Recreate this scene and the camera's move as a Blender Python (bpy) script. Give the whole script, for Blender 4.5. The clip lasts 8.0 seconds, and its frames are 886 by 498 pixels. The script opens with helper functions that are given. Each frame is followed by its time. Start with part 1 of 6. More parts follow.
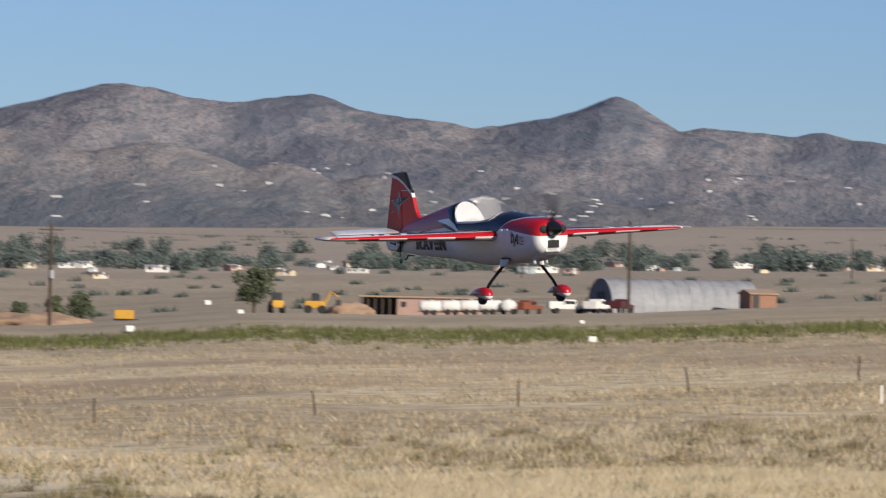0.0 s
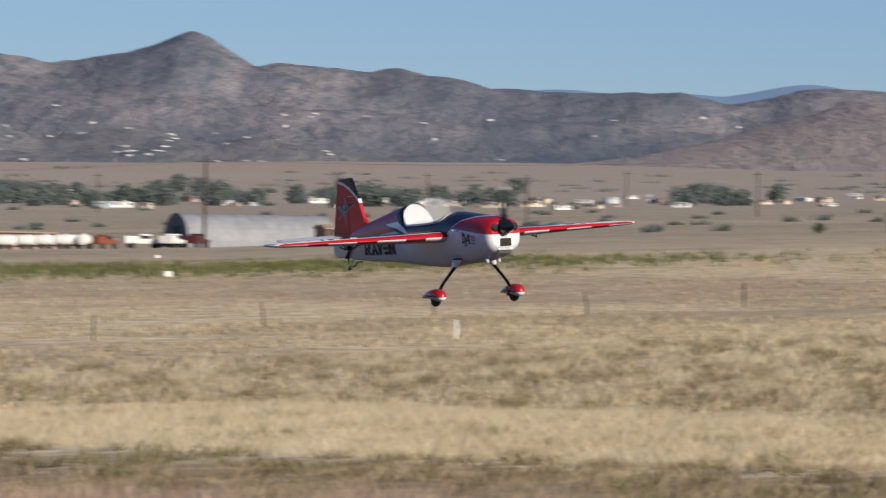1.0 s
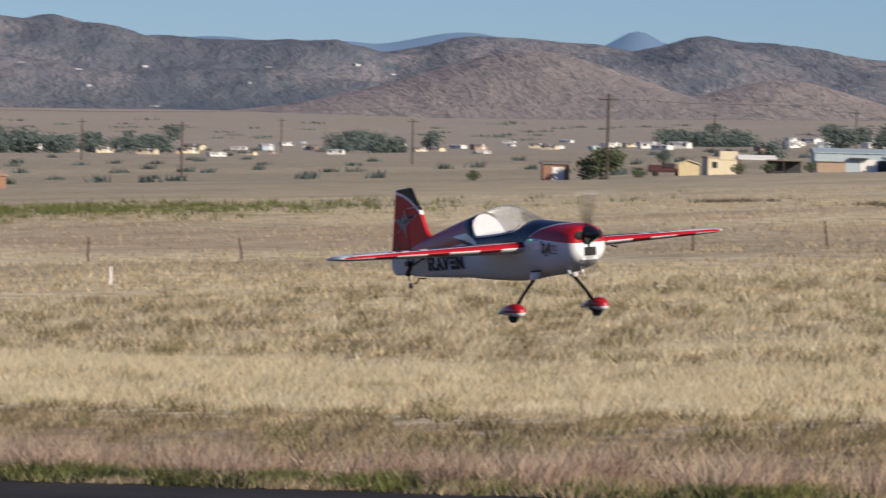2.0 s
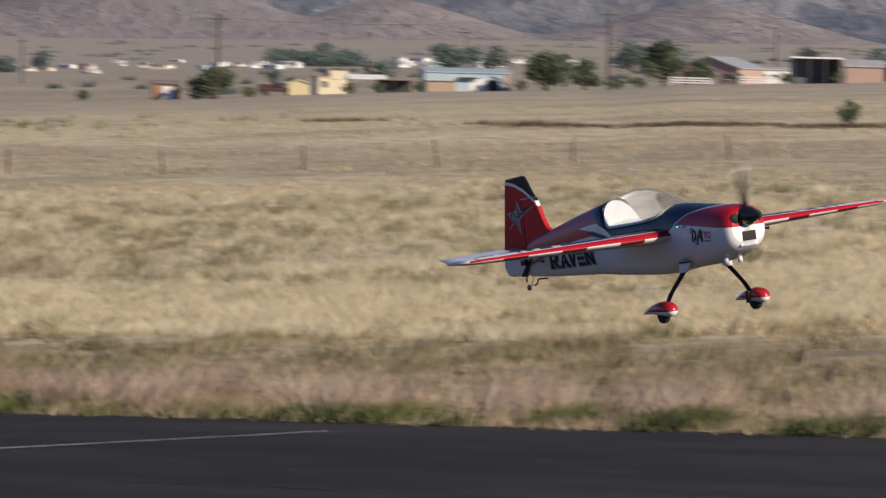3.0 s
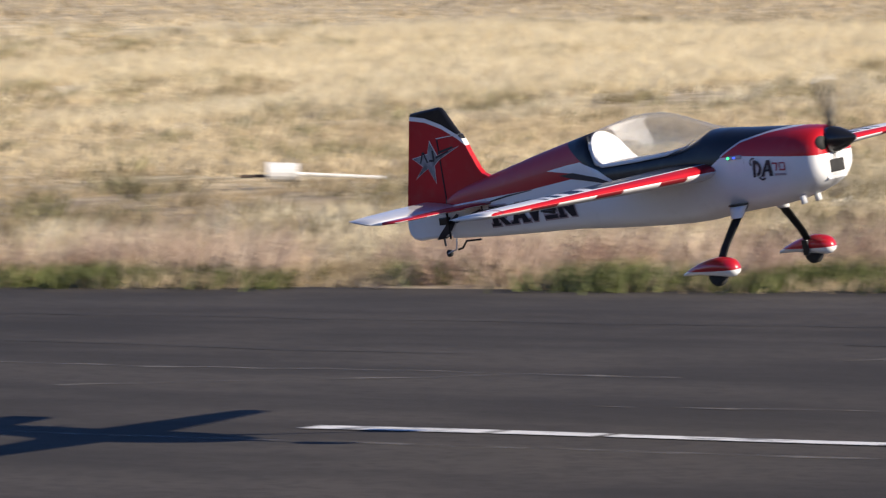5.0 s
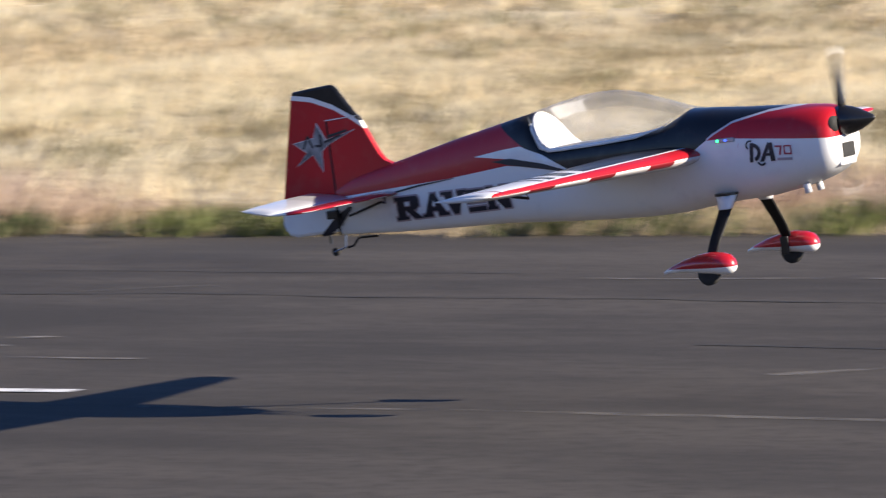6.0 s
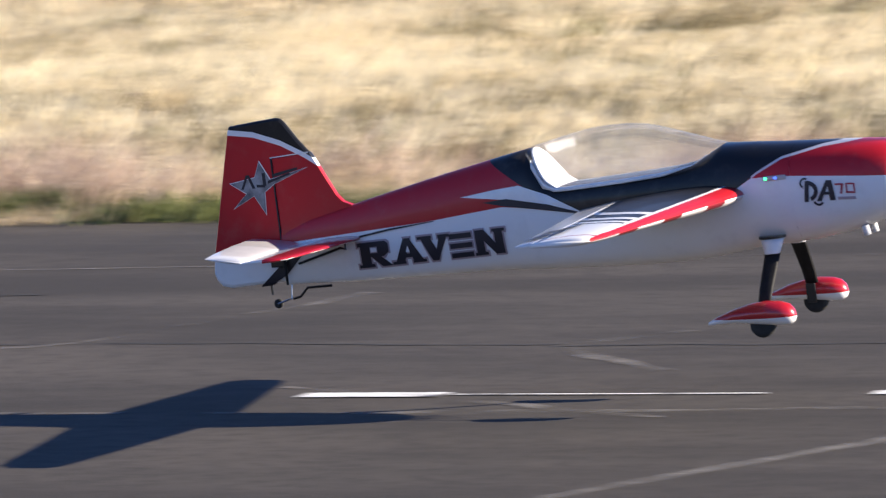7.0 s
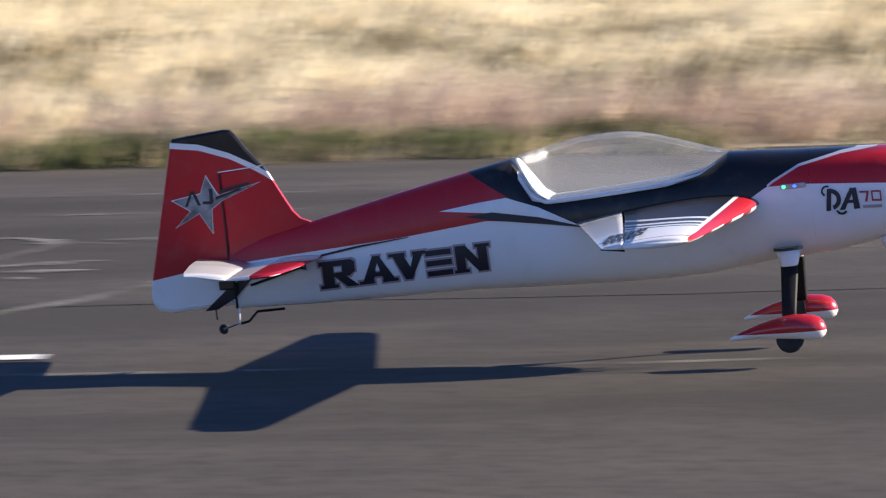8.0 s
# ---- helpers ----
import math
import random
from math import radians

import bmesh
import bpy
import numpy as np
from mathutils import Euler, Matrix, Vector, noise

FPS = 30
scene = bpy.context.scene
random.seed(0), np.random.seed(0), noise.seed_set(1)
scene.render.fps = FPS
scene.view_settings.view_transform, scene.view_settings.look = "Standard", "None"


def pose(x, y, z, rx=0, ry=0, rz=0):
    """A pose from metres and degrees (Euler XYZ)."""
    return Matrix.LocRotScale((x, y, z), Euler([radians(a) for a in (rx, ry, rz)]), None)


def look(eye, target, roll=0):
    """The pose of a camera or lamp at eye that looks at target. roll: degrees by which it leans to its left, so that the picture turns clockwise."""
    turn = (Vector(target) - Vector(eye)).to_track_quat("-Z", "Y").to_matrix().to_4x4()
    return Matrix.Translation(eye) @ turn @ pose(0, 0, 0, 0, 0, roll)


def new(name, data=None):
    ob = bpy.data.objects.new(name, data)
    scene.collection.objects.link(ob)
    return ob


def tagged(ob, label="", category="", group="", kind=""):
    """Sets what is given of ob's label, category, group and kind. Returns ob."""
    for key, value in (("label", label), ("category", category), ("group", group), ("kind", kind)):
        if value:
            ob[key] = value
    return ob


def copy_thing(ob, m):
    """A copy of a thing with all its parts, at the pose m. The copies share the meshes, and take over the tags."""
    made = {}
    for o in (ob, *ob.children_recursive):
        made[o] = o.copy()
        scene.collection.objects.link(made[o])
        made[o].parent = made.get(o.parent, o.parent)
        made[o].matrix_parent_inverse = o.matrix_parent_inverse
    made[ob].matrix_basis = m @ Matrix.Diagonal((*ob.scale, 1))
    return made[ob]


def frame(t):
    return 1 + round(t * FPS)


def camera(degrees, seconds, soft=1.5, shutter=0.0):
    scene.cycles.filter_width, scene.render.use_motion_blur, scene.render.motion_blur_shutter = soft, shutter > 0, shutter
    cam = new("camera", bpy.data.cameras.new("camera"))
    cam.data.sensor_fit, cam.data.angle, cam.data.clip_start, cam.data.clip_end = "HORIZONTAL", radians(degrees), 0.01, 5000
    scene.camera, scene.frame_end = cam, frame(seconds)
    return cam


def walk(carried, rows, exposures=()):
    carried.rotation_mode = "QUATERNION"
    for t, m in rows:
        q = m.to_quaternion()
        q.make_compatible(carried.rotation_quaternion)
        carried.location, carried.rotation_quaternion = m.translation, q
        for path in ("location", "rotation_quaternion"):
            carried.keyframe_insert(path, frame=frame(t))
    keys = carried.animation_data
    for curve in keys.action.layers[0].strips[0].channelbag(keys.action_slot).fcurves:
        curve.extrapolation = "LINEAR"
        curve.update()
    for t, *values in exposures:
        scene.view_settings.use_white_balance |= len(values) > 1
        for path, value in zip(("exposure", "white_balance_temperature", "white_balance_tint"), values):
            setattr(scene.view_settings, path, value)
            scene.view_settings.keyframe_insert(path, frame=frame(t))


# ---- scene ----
from mathutils import geometry

# ================= camera =================
EYE_H = 1.673
PATH = [  # seconds, yaw left of +Y, pitch up, lean
    (0, 68.348, 0.203, 1.22),
    (0.5, 66.751, -0.117, 1.26),
    (1, 64.225, -0.339, 1.31),
    (1.5, 62.308, -0.499, 1.35),
    (1.7, 61.658, -0.601, 1.39),
    (2.8, 58.214, -1.308, 1.50),
    (3, 57.075, -1.458, 1.43),
    (3.5, 54.238, -1.804, 1.30),
    (4, 50.439, -2.183, 1.12),
    (4.5, 47.049, -2.463, 1.03),
    (4.7, 45.701, -2.566, 0.98),
    (5.8, 35.865, -3.076, 0.96),
    (6, 33.363, -3.115, 0.97),
    (6.5, 28.550, -3.108, 0.79),
    (7, 22.435, -3.036, 0.52),
    (7.5, 16.370, -3.067, 0.44),
    (8, 8.896, -3.143, 0.65),
]
FLIGHT = [  # seconds, place, bank, pitch up, heading
    (0, -31.708, 12.854, 1.806, 2.98, -1.37, 5.52),
    (0.5, -31.403, 13.802, 1.647, 3.93, -1.54, 4.64),
    (1, -30.432, 14.653, 1.467, 4.38, 0.68, 2.31),
    (1.5, -29.345, 15.302, 1.328, 4.28, 1.46, 0.98),
    (1.7, -28.470, 15.396, 1.271, 4.30, 1.75, 0.86),
    (2.8, -23.187, 15.550, 1.016, 7.22, 4.01, -2.07),
    (3, -22.275, 15.560, 0.982, 7.64, 4.56, -2.25),
    (3.5, -20.158, 15.557, 0.922, 7.99, 5.66, -2.78),
    (4, -17.791, 15.567, 0.880, 8.58, 6.30, -2.66),
    (4.5, -15.814, 15.547, 0.875, 8.09, 6.68, -2.37),
    (4.7, -14.976, 15.543, 0.875, 8.10, 6.78, -2.14),
    (5.8, -10.417, 15.558, 0.881, 5.80, 7.23, -0.68),
    (6, -9.593, 15.552, 0.877, 5.55, 7.09, -0.50),
    (6.5, -7.923, 15.515, 0.866, 5.15, 6.89, 0.97),
    (7, -5.840, 15.525, 0.849, 4.65, 6.65, 1.56),
    (7.5, -3.986, 15.544, 0.843, 3.70, 6.66, 1.62),
    (8, -1.955, 15.564, 0.826, 2.40, 6.96, 1.50),
]

cam = camera(8.569, 8.0, soft=1.2, shutter=0.4)
walk(cam, [(t, pose(0, 0, EYE_H, 90 + p, 0, y) @ pose(0, 0, 0, 0, 0, r)) for t, y, p, r in PATH],
     exposures=[(0, 0.05), (1.7, 0.05), (3.0, 0.04), (3.5, 0.06), (4.0, 0.2), (4.5, 0.43), (4.7, 0.55), (6.0, 1.14), (6.5, 1.35), (7.0, 1.37), (8.0, 1.32)])

# ================= daylight =================
SUN_EL, SUN_AZ = 23.7, 16.4          # above the horizon, from +X towards +Y
world = bpy.data.worlds.new("sky")
scene.world = world
world.use_nodes = True
wn = world.node_tree
sky = wn.nodes.new("ShaderNodeTexSky")
sky.sky_type, sky.sun_disc = "NISHITA", False
sky.sun_elevation, sky.sun_rotation = radians(SUN_EL), radians(90 - SUN_AZ)
sky.air_density, sky.dust_density, sky.ozone_density, sky.altitude = 1.0, 0.0, 2.3, 1500
tint = wn.nodes.new("ShaderNodeVectorMath")
tint.operation = "MULTIPLY"
tint.inputs[1].default_value = (0.565, 0.735, 1.14)      # dry-air blue
wn.links.new(sky.outputs[0], tint.inputs[0])
wn.links.new(tint.outputs[0], wn.nodes["Background"].inputs[0])
wn.nodes["Background"].inputs[1].default_value = 0.068
sun = new("sun", bpy.data.lights.new("sun", "SUN"))
sun.data.energy, sun.data.angle, sun.data.color = 5.0, radians(0.53), (1.0, 0.88, 0.72)
ce, se, ca, sa = math.cos(radians(SUN_EL)), math.sin(radians(SUN_EL)), math.cos(radians(SUN_AZ)), math.sin(radians(SUN_AZ))
sun.matrix_world = look((ce * ca * 50, ce * sa * 50, se * 50), (0, 0, 0))


# ================= materials =================
def mat(name, c1, c2=None, rough=0.6, scale=6.0, metal=0.0, bump=0.0, coat=0.0, fine=8.0, island=0.0, emit=None, leafy=0.0):
    m = bpy.data.materials.new(name)
    m.use_nodes = True
    nt = m.node_tree
    b = nt.nodes["Principled BSDF"]
    b.inputs["Roughness"].default_value, b.inputs["Metallic"].default_value = rough, metal
    b.inputs["Coat Weight"].default_value = coat
    b.inputs["Coat Roughness"].default_value = 0.08
    c2 = c2 or tuple(v * 0.8 for v in c1)
    tc = nt.nodes.new("ShaderNodeTexCoord")
    n1 = nt.nodes.new("ShaderNodeTexNoise")
    n1.inputs["Scale"].default_value, n1.inputs["Detail"].default_value = scale, fine
    n1.inputs["Roughness"].default_value = 0.65
    nt.links.new(tc.outputs["Object"], n1.inputs["Vector"])
    ramp = nt.nodes.new("ShaderNodeValToRGB")
    ramp.color_ramp.elements[0].position, ramp.color_ramp.elements[1].position = 0.36, 0.64
    ramp.color_ramp.elements[0].color, ramp.color_ramp.elements[1].color = (*c1, 1), (*c2, 1)
    nt.links.new(n1.outputs["Fac"], ramp.inputs["Fac"])
    out = ramp.outputs["Color"]
    if island:
        g = nt.nodes.new("ShaderNodeNewGeometry")
        mr = nt.nodes.new("ShaderNodeMapRange")
        mr.inputs["To Min"].default_value, mr.inputs["To Max"].default_value = 1 - island, 1 + island
        nt.links.new(g.outputs["Random Per Island"], mr.inputs["Value"])
        mul = nt.nodes.new("ShaderNodeVectorMath")
        mul.operation = "SCALE"
        nt.links.new(out, mul.inputs[0])
        nt.links.new(mr.outputs[0], mul.inputs["Scale"])
        out = mul.outputs[0]
    nt.links.new(out, b.inputs["Base Color"])
    if bump:
        bp = nt.nodes.new("ShaderNodeBump")
        bp.inputs["Strength"].default_value, bp.inputs["Distance"].default_value = 0.6, bump
        nt.links.new(n1.outputs["Fac"], bp.inputs["Height"])
        nt.links.new(bp.outputs[0], b.inputs["Normal"])
    if leafy:
        b.inputs["Transmission Weight"].default_value = 0.0
        t = nt.nodes.new("ShaderNodeBsdfTranslucent")
        nt.links.new(out, t.inputs[0])
        mx = nt.nodes.new("ShaderNodeMixShader")
        mx.inputs[0].default_value = leafy
        nt.links.new(b.outputs[0], mx.inputs[1])
        nt.links.new(t.outputs[0], mx.inputs[2])
        nt.links.new(mx.outputs[0], nt.nodes["Material Output"].inputs["Surface"])
    if emit:
        b.inputs["Emission Color"].default_value, b.inputs["Emission Strength"].default_value = (*emit[:3], 1), emit[3]
    return m


def mathn(nt, op, a, b=None):
    n = nt.nodes.new("ShaderNodeMath")
    n.operation = op
    for i, v in enumerate((a, b)):
        if v is None:
            continue
        if isinstance(v, (int, float)):
            n.inputs[i].default_value = v
        else:
            nt.links.new(v, n.inputs[i])
    return n.outputs[0]


def mixc(nt, f, a, b):
    n = nt.nodes.new("ShaderNodeMix")
    n.data_type = "RGBA"
    for i, v in ((0, f), (6, a), (7, b)):
        if isinstance(v, (int, float)):
            n.inputs[i].default_value = v
        elif isinstance(v, tuple):
            n.inputs[i].default_value = (*v, 1)
        else:
            nt.links.new(v, n.inputs[i])
    return n.outputs[2]


def noisen(nt, vec, scale, detail=6.0, rough=0.6):
    n = nt.nodes.new("ShaderNodeTexNoise")
    n.inputs["Scale"].default_value, n.inputs["Detail"].default_value, n.inputs["Roughness"].default_value = scale, detail, rough
    nt.links.new(vec, n.inputs["Vector"])
    return n.outputs["Fac"]


def stepn(nt, v, lo, hi):
    n = nt.nodes.new("ShaderNodeMapRange")
    n.interpolation_type = "SMOOTHSTEP"
    n.inputs["From Min"].default_value, n.inputs["From Max"].default_value = lo, hi
    nt.links.new(v, n.inputs["Value"])
    return n.outputs[0]


def curve(nt, v, lo, hi, pts, zlo, zhi):
    """Piecewise-linear z(v): pts of (v, z)."""
    mr = nt.nodes.new("ShaderNodeMapRange")
    mr.inputs["From Min"].default_value, mr.inputs["From Max"].default_value = lo, hi
    nt.links.new(v, mr.inputs["Value"])
    r = nt.nodes.new("ShaderNodeValToRGB").color_ramp
    node = nt.nodes[-1]
    while len(r.elements) > 1:
        r.elements.remove(r.elements[-1])
    for i, (x, z) in enumerate(pts):
        e = r.elements[0] if i == 0 else r.elements.new((x - lo) / (hi - lo))
        e.position = (x - lo) / (hi - lo)
        g = (z - zlo) / (zhi - zlo)
        e.color = (g, g, g, 1)
    nt.links.new(mr.outputs[0], node.inputs["Fac"])
    return mathn(nt, "ADD", mathn(nt, "MULTIPLY", node.outputs["Color"], zhi - zlo), zlo)


PHI = radians(2.52)                 # the runway's heading
CP, SP = math.cos(PHI), math.sin(PHI)


def uq(u, q):
    """Runway coordinates (along, across) to the plan."""
    return u * CP - q * SP, u * SP + q * CP


def field_material():
    m = bpy.data.materials.new("dry_field")
    m.use_nodes = True
    nt = m.node_tree
    b = nt.nodes["Principled BSDF"]
    b.inputs["Roughness"].default_value = 0.95
    tc = nt.nodes.new("ShaderNodeTexCoord").outputs["Object"]
    sep = nt.nodes.new("ShaderNodeSeparateXYZ")
    nt.links.new(tc, sep.inputs[0])
    q = mathn(nt, "SUBTRACT", mathn(nt, "MULTIPLY", sep.outputs[1], CP), mathn(nt, "MULTIPLY", sep.outputs[0], SP))
    big = noisen(nt, tc, 0.06, 5)
    ln = nt.nodes.new("ShaderNodeVectorMath")
    ln.operation = "LENGTH"
    nt.links.new(tc, ln.inputs[0])
    rad = ln.outputs["Value"]
    calm = mathn(nt, "SUBTRACT", 1.0, mathn(nt, "MULTIPLY", stepn(nt, rad, 38.0, 110.0), 0.45))     # grass lies evenly farther out
    even = lambda v: mathn(nt, "ADD", 0.5, mathn(nt, "MULTIPLY", mathn(nt, "SUBTRACT", v, 0.5), calm))
    mid = even(noisen(nt, tc, 0.95, 4, 0.6))
    fine = even(noisen(nt, tc, 7.0, 6, 0.7))
    qw = mathn(nt, "ADD", q, mathn(nt, "MULTIPLY", mathn(nt, "SUBTRACT", mid, 0.5), 7.0))
    straw, pale, brown, sage = (0.58, 0.465, 0.275), (0.90, 0.77, 0.50), (0.31, 0.235, 0.15), (0.40, 0.325, 0.20)
    col = mixc(nt, stepn(nt, mid, 0.40, 0.58), straw, pale)
    col = mixc(nt, mathn(nt, "MULTIPLY", stepn(nt, big, 0.5, 0.62), 0.75), col, sage)
    # low bare strip beside the runway, then a pale tall strip
    near = mathn(nt, "SUBTRACT", 1.0, stepn(nt, qw, 30.0, 38.0))
    bare = mixc(nt, stepn(nt, mid, 0.40, 0.6), brown, (0.45, 0.355, 0.235))
    col = mixc(nt, near, col, bare)
    strip = mathn(nt, "MULTIPLY", stepn(nt, qw, 31, 37), mathn(nt, "SUBTRACT", 1.0, stepn(nt, qw, 41, 45)))
    u = mathn(nt, "ADD", mathn(nt, "MULTIPLY", sep.outputs[0], CP), mathn(nt, "MULTIPLY", sep.outputs[1], SP))
    uw = mathn(nt, "ADD", u, mathn(nt, "MULTIPLY", mathn(nt, "SUBTRACT", big, 0.5), 12.0))
    gap = mathn(nt, "MULTIPLY", stepn(nt, uw, -50, -44), mathn(nt, "SUBTRACT", 1.0, stepn(nt, uw, -30, -24)))     # grazed short
    strip = mathn(nt, "MULTIPLY", strip, mathn(nt, "SUBTRACT", 1.0, gap))
    col = mixc(nt, mathn(nt, "MULTIPLY", strip, 0.9), col, (0.88, 0.77, 0.53))
    pu, pq = mathn(nt, "DIVIDE", mathn(nt, "ADD", u, 60.0), 17.0), mathn(nt, "DIVIDE", mathn(nt, "SUBTRACT", q, 63.0), 17.0)
    round_ = mathn(nt, "ADD", mathn(nt, "ADD", mathn(nt, "MULTIPLY", pu, pu), mathn(nt, "MULTIPLY", pq, pq)), mathn(nt, "MULTIPLY", mathn(nt, "SUBTRACT", mid, 0.5), 2.0))
    tall = mathn(nt, "SUBTRACT", 1.0, stepn(nt, round_, 0.6, 1.3))                                                # a stand of tall straw
    low = mathn(nt, "MULTIPLY", stepn(nt, qw, 44, 49), mathn(nt, "SUBTRACT", 1.0, stepn(nt, qw, 58, 66)))
    low = mathn(nt, "ADD", low, mathn(nt, "MULTIPLY", stepn(nt, qw, 84, 92), mathn(nt, "SUBTRACT", 1.0, stepn(nt, qw, 108, 118))))
    col = mixc(nt, mathn(nt, "MULTIPLY", low, 0.55), col, mixc(nt, stepn(nt, mid, 0.42, 0.6), (0.34, 0.265, 0.165), (0.52, 0.41, 0.26)))
    col = mixc(nt, mathn(nt, "MULTIPLY", tall, 0.85), col, (0.90, 0.785, 0.53))
    clump = even(noisen(nt, tc, 1.1, 4, 0.6))
    col = mixc(nt, mathn(nt, "MULTIPLY", stepn(nt, clump, 0.50, 0.60), mathn(nt, "SUBTRACT", 0.68, mathn(nt, "MULTIPLY", mathn(nt, "MAXIMUM", strip, tall), 0.6))), col, (0.24, 0.19, 0.11))
    # far plain: tan soil with scrub
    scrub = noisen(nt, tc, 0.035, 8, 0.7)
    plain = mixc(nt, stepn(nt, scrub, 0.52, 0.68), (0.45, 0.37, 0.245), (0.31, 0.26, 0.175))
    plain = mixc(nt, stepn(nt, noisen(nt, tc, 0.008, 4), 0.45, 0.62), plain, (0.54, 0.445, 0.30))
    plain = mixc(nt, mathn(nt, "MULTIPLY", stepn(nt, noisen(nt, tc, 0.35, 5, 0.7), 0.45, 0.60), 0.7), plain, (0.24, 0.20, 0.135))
    # haze put into the colour: greyer from 1000 m to 2200 m out
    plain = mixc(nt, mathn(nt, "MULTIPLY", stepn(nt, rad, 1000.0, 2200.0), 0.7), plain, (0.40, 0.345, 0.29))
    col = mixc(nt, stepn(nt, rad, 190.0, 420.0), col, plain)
    dirt = mathn(nt, "MULTIPLY", mathn(nt, "MULTIPLY", stepn(nt, rad, 165, 185), mathn(nt, "SUBTRACT", 1.0, stepn(nt, rad, 215, 240))), mathn(nt, "MULTIPLY", stepn(nt, big, 0.42, 0.55), stepn(nt, mid, 0.40, 0.6)))
    col = mixc(nt, mathn(nt, "MULTIPLY", dirt, 0.65), col, (0.50, 0.33, 0.21))
    # grain
    fx = nt.nodes.new("ShaderNodeMapRange")
    fx.inputs["From Min"].default_value, fx.inputs["From Max"].default_value = 0.25, 0.75
    fx.inputs["To Min"].default_value, fx.inputs["To Max"].default_value = 0.5, 1.35
    nt.links.new(fine, fx.inputs["Value"])
    mul = nt.nodes.new("ShaderNodeVectorMath")
    mul.operation = "SCALE"
    nt.links.new(col, mul.inputs[0])
    nt.links.new(fx.outputs[0], mul.inputs["Scale"])
    nt.links.new(mul.outputs[0], b.inputs["Base Color"])
    bp = nt.nodes.new("ShaderNodeBump")
    bp.inputs["Strength"].default_value, bp.inputs["Distance"].default_value = 0.6, 0.04
    nt.links.new(mathn(nt, "MULTIPLY", mathn(nt, "ADD", fine, mathn(nt, "MULTIPLY", mid, 2.0)), calm), bp.inputs["Height"])
    nt.links.new(bp.outputs[0], b.inputs["Normal"])
    return m


def hill_material(name, soil, grass, shrub, amount, sc, wood=0.0):
    m = bpy.data.materials.new(name)
    m.use_nodes = True
    nt = m.node_tree
    b = nt.nodes["Principled BSDF"]
    b.inputs["Roughness"].default_value = 1.0
    b.inputs["Specular IOR Level"].default_value = 0.1
    turn, mp = nt.nodes.new("ShaderNodeMapping"), nt.nodes.new("ShaderNodeMapping")
    turn.inputs["Rotation"].default_value = (0, 0, radians(-63))
    mp.inputs["Scale"].default_value = (1.0, 0.25, 1.3)
    nt.links.new(nt.nodes.new("ShaderNodeTexCoord").outputs["Object"], turn.inputs["Vector"])
    nt.links.new(turn.outputs[0], mp.inputs["Vector"])
    tc = mp.outputs[0]
    col = mixc(nt, stepn(nt, noisen(nt, tc, 0.009, 8, 0.72), 0.44, 0.56), soil, grass)
    vor = nt.nodes.new("ShaderNodeTexVoronoi")
    vor.inputs["Scale"].default_value = sc
    nt.links.new(tc, vor.inputs["Vector"])
    cover = stepn(nt, noisen(nt, tc, 0.018, 8, 0.72), amount - 0.12, amount + 0.12)
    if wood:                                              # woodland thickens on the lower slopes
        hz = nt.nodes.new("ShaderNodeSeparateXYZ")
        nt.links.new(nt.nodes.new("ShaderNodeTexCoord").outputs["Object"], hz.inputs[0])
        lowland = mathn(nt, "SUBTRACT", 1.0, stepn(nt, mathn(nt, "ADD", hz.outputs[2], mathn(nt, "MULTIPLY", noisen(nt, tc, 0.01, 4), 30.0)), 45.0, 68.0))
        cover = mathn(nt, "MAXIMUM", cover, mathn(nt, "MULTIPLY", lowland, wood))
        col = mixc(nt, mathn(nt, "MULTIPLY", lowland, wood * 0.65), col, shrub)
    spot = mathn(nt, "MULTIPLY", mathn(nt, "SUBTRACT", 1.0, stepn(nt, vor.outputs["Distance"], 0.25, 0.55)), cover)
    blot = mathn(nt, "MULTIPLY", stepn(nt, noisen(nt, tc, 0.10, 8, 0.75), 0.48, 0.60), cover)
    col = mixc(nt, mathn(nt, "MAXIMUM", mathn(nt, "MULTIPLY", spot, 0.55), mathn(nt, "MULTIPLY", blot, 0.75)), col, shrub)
    nt.links.new(col, b.inputs["Base Color"])
    bp = nt.nodes.new("ShaderNodeBump")
    bp.inputs["Strength"].default_value, bp.inputs["Distance"].default_value = 0.9, 9.0
    nt.links.new(noisen(nt, tc, 0.04, 8, 0.7), bp.inputs["Height"])
    nt.links.new(bp.outputs[0], b.inputs["Normal"])
    return m


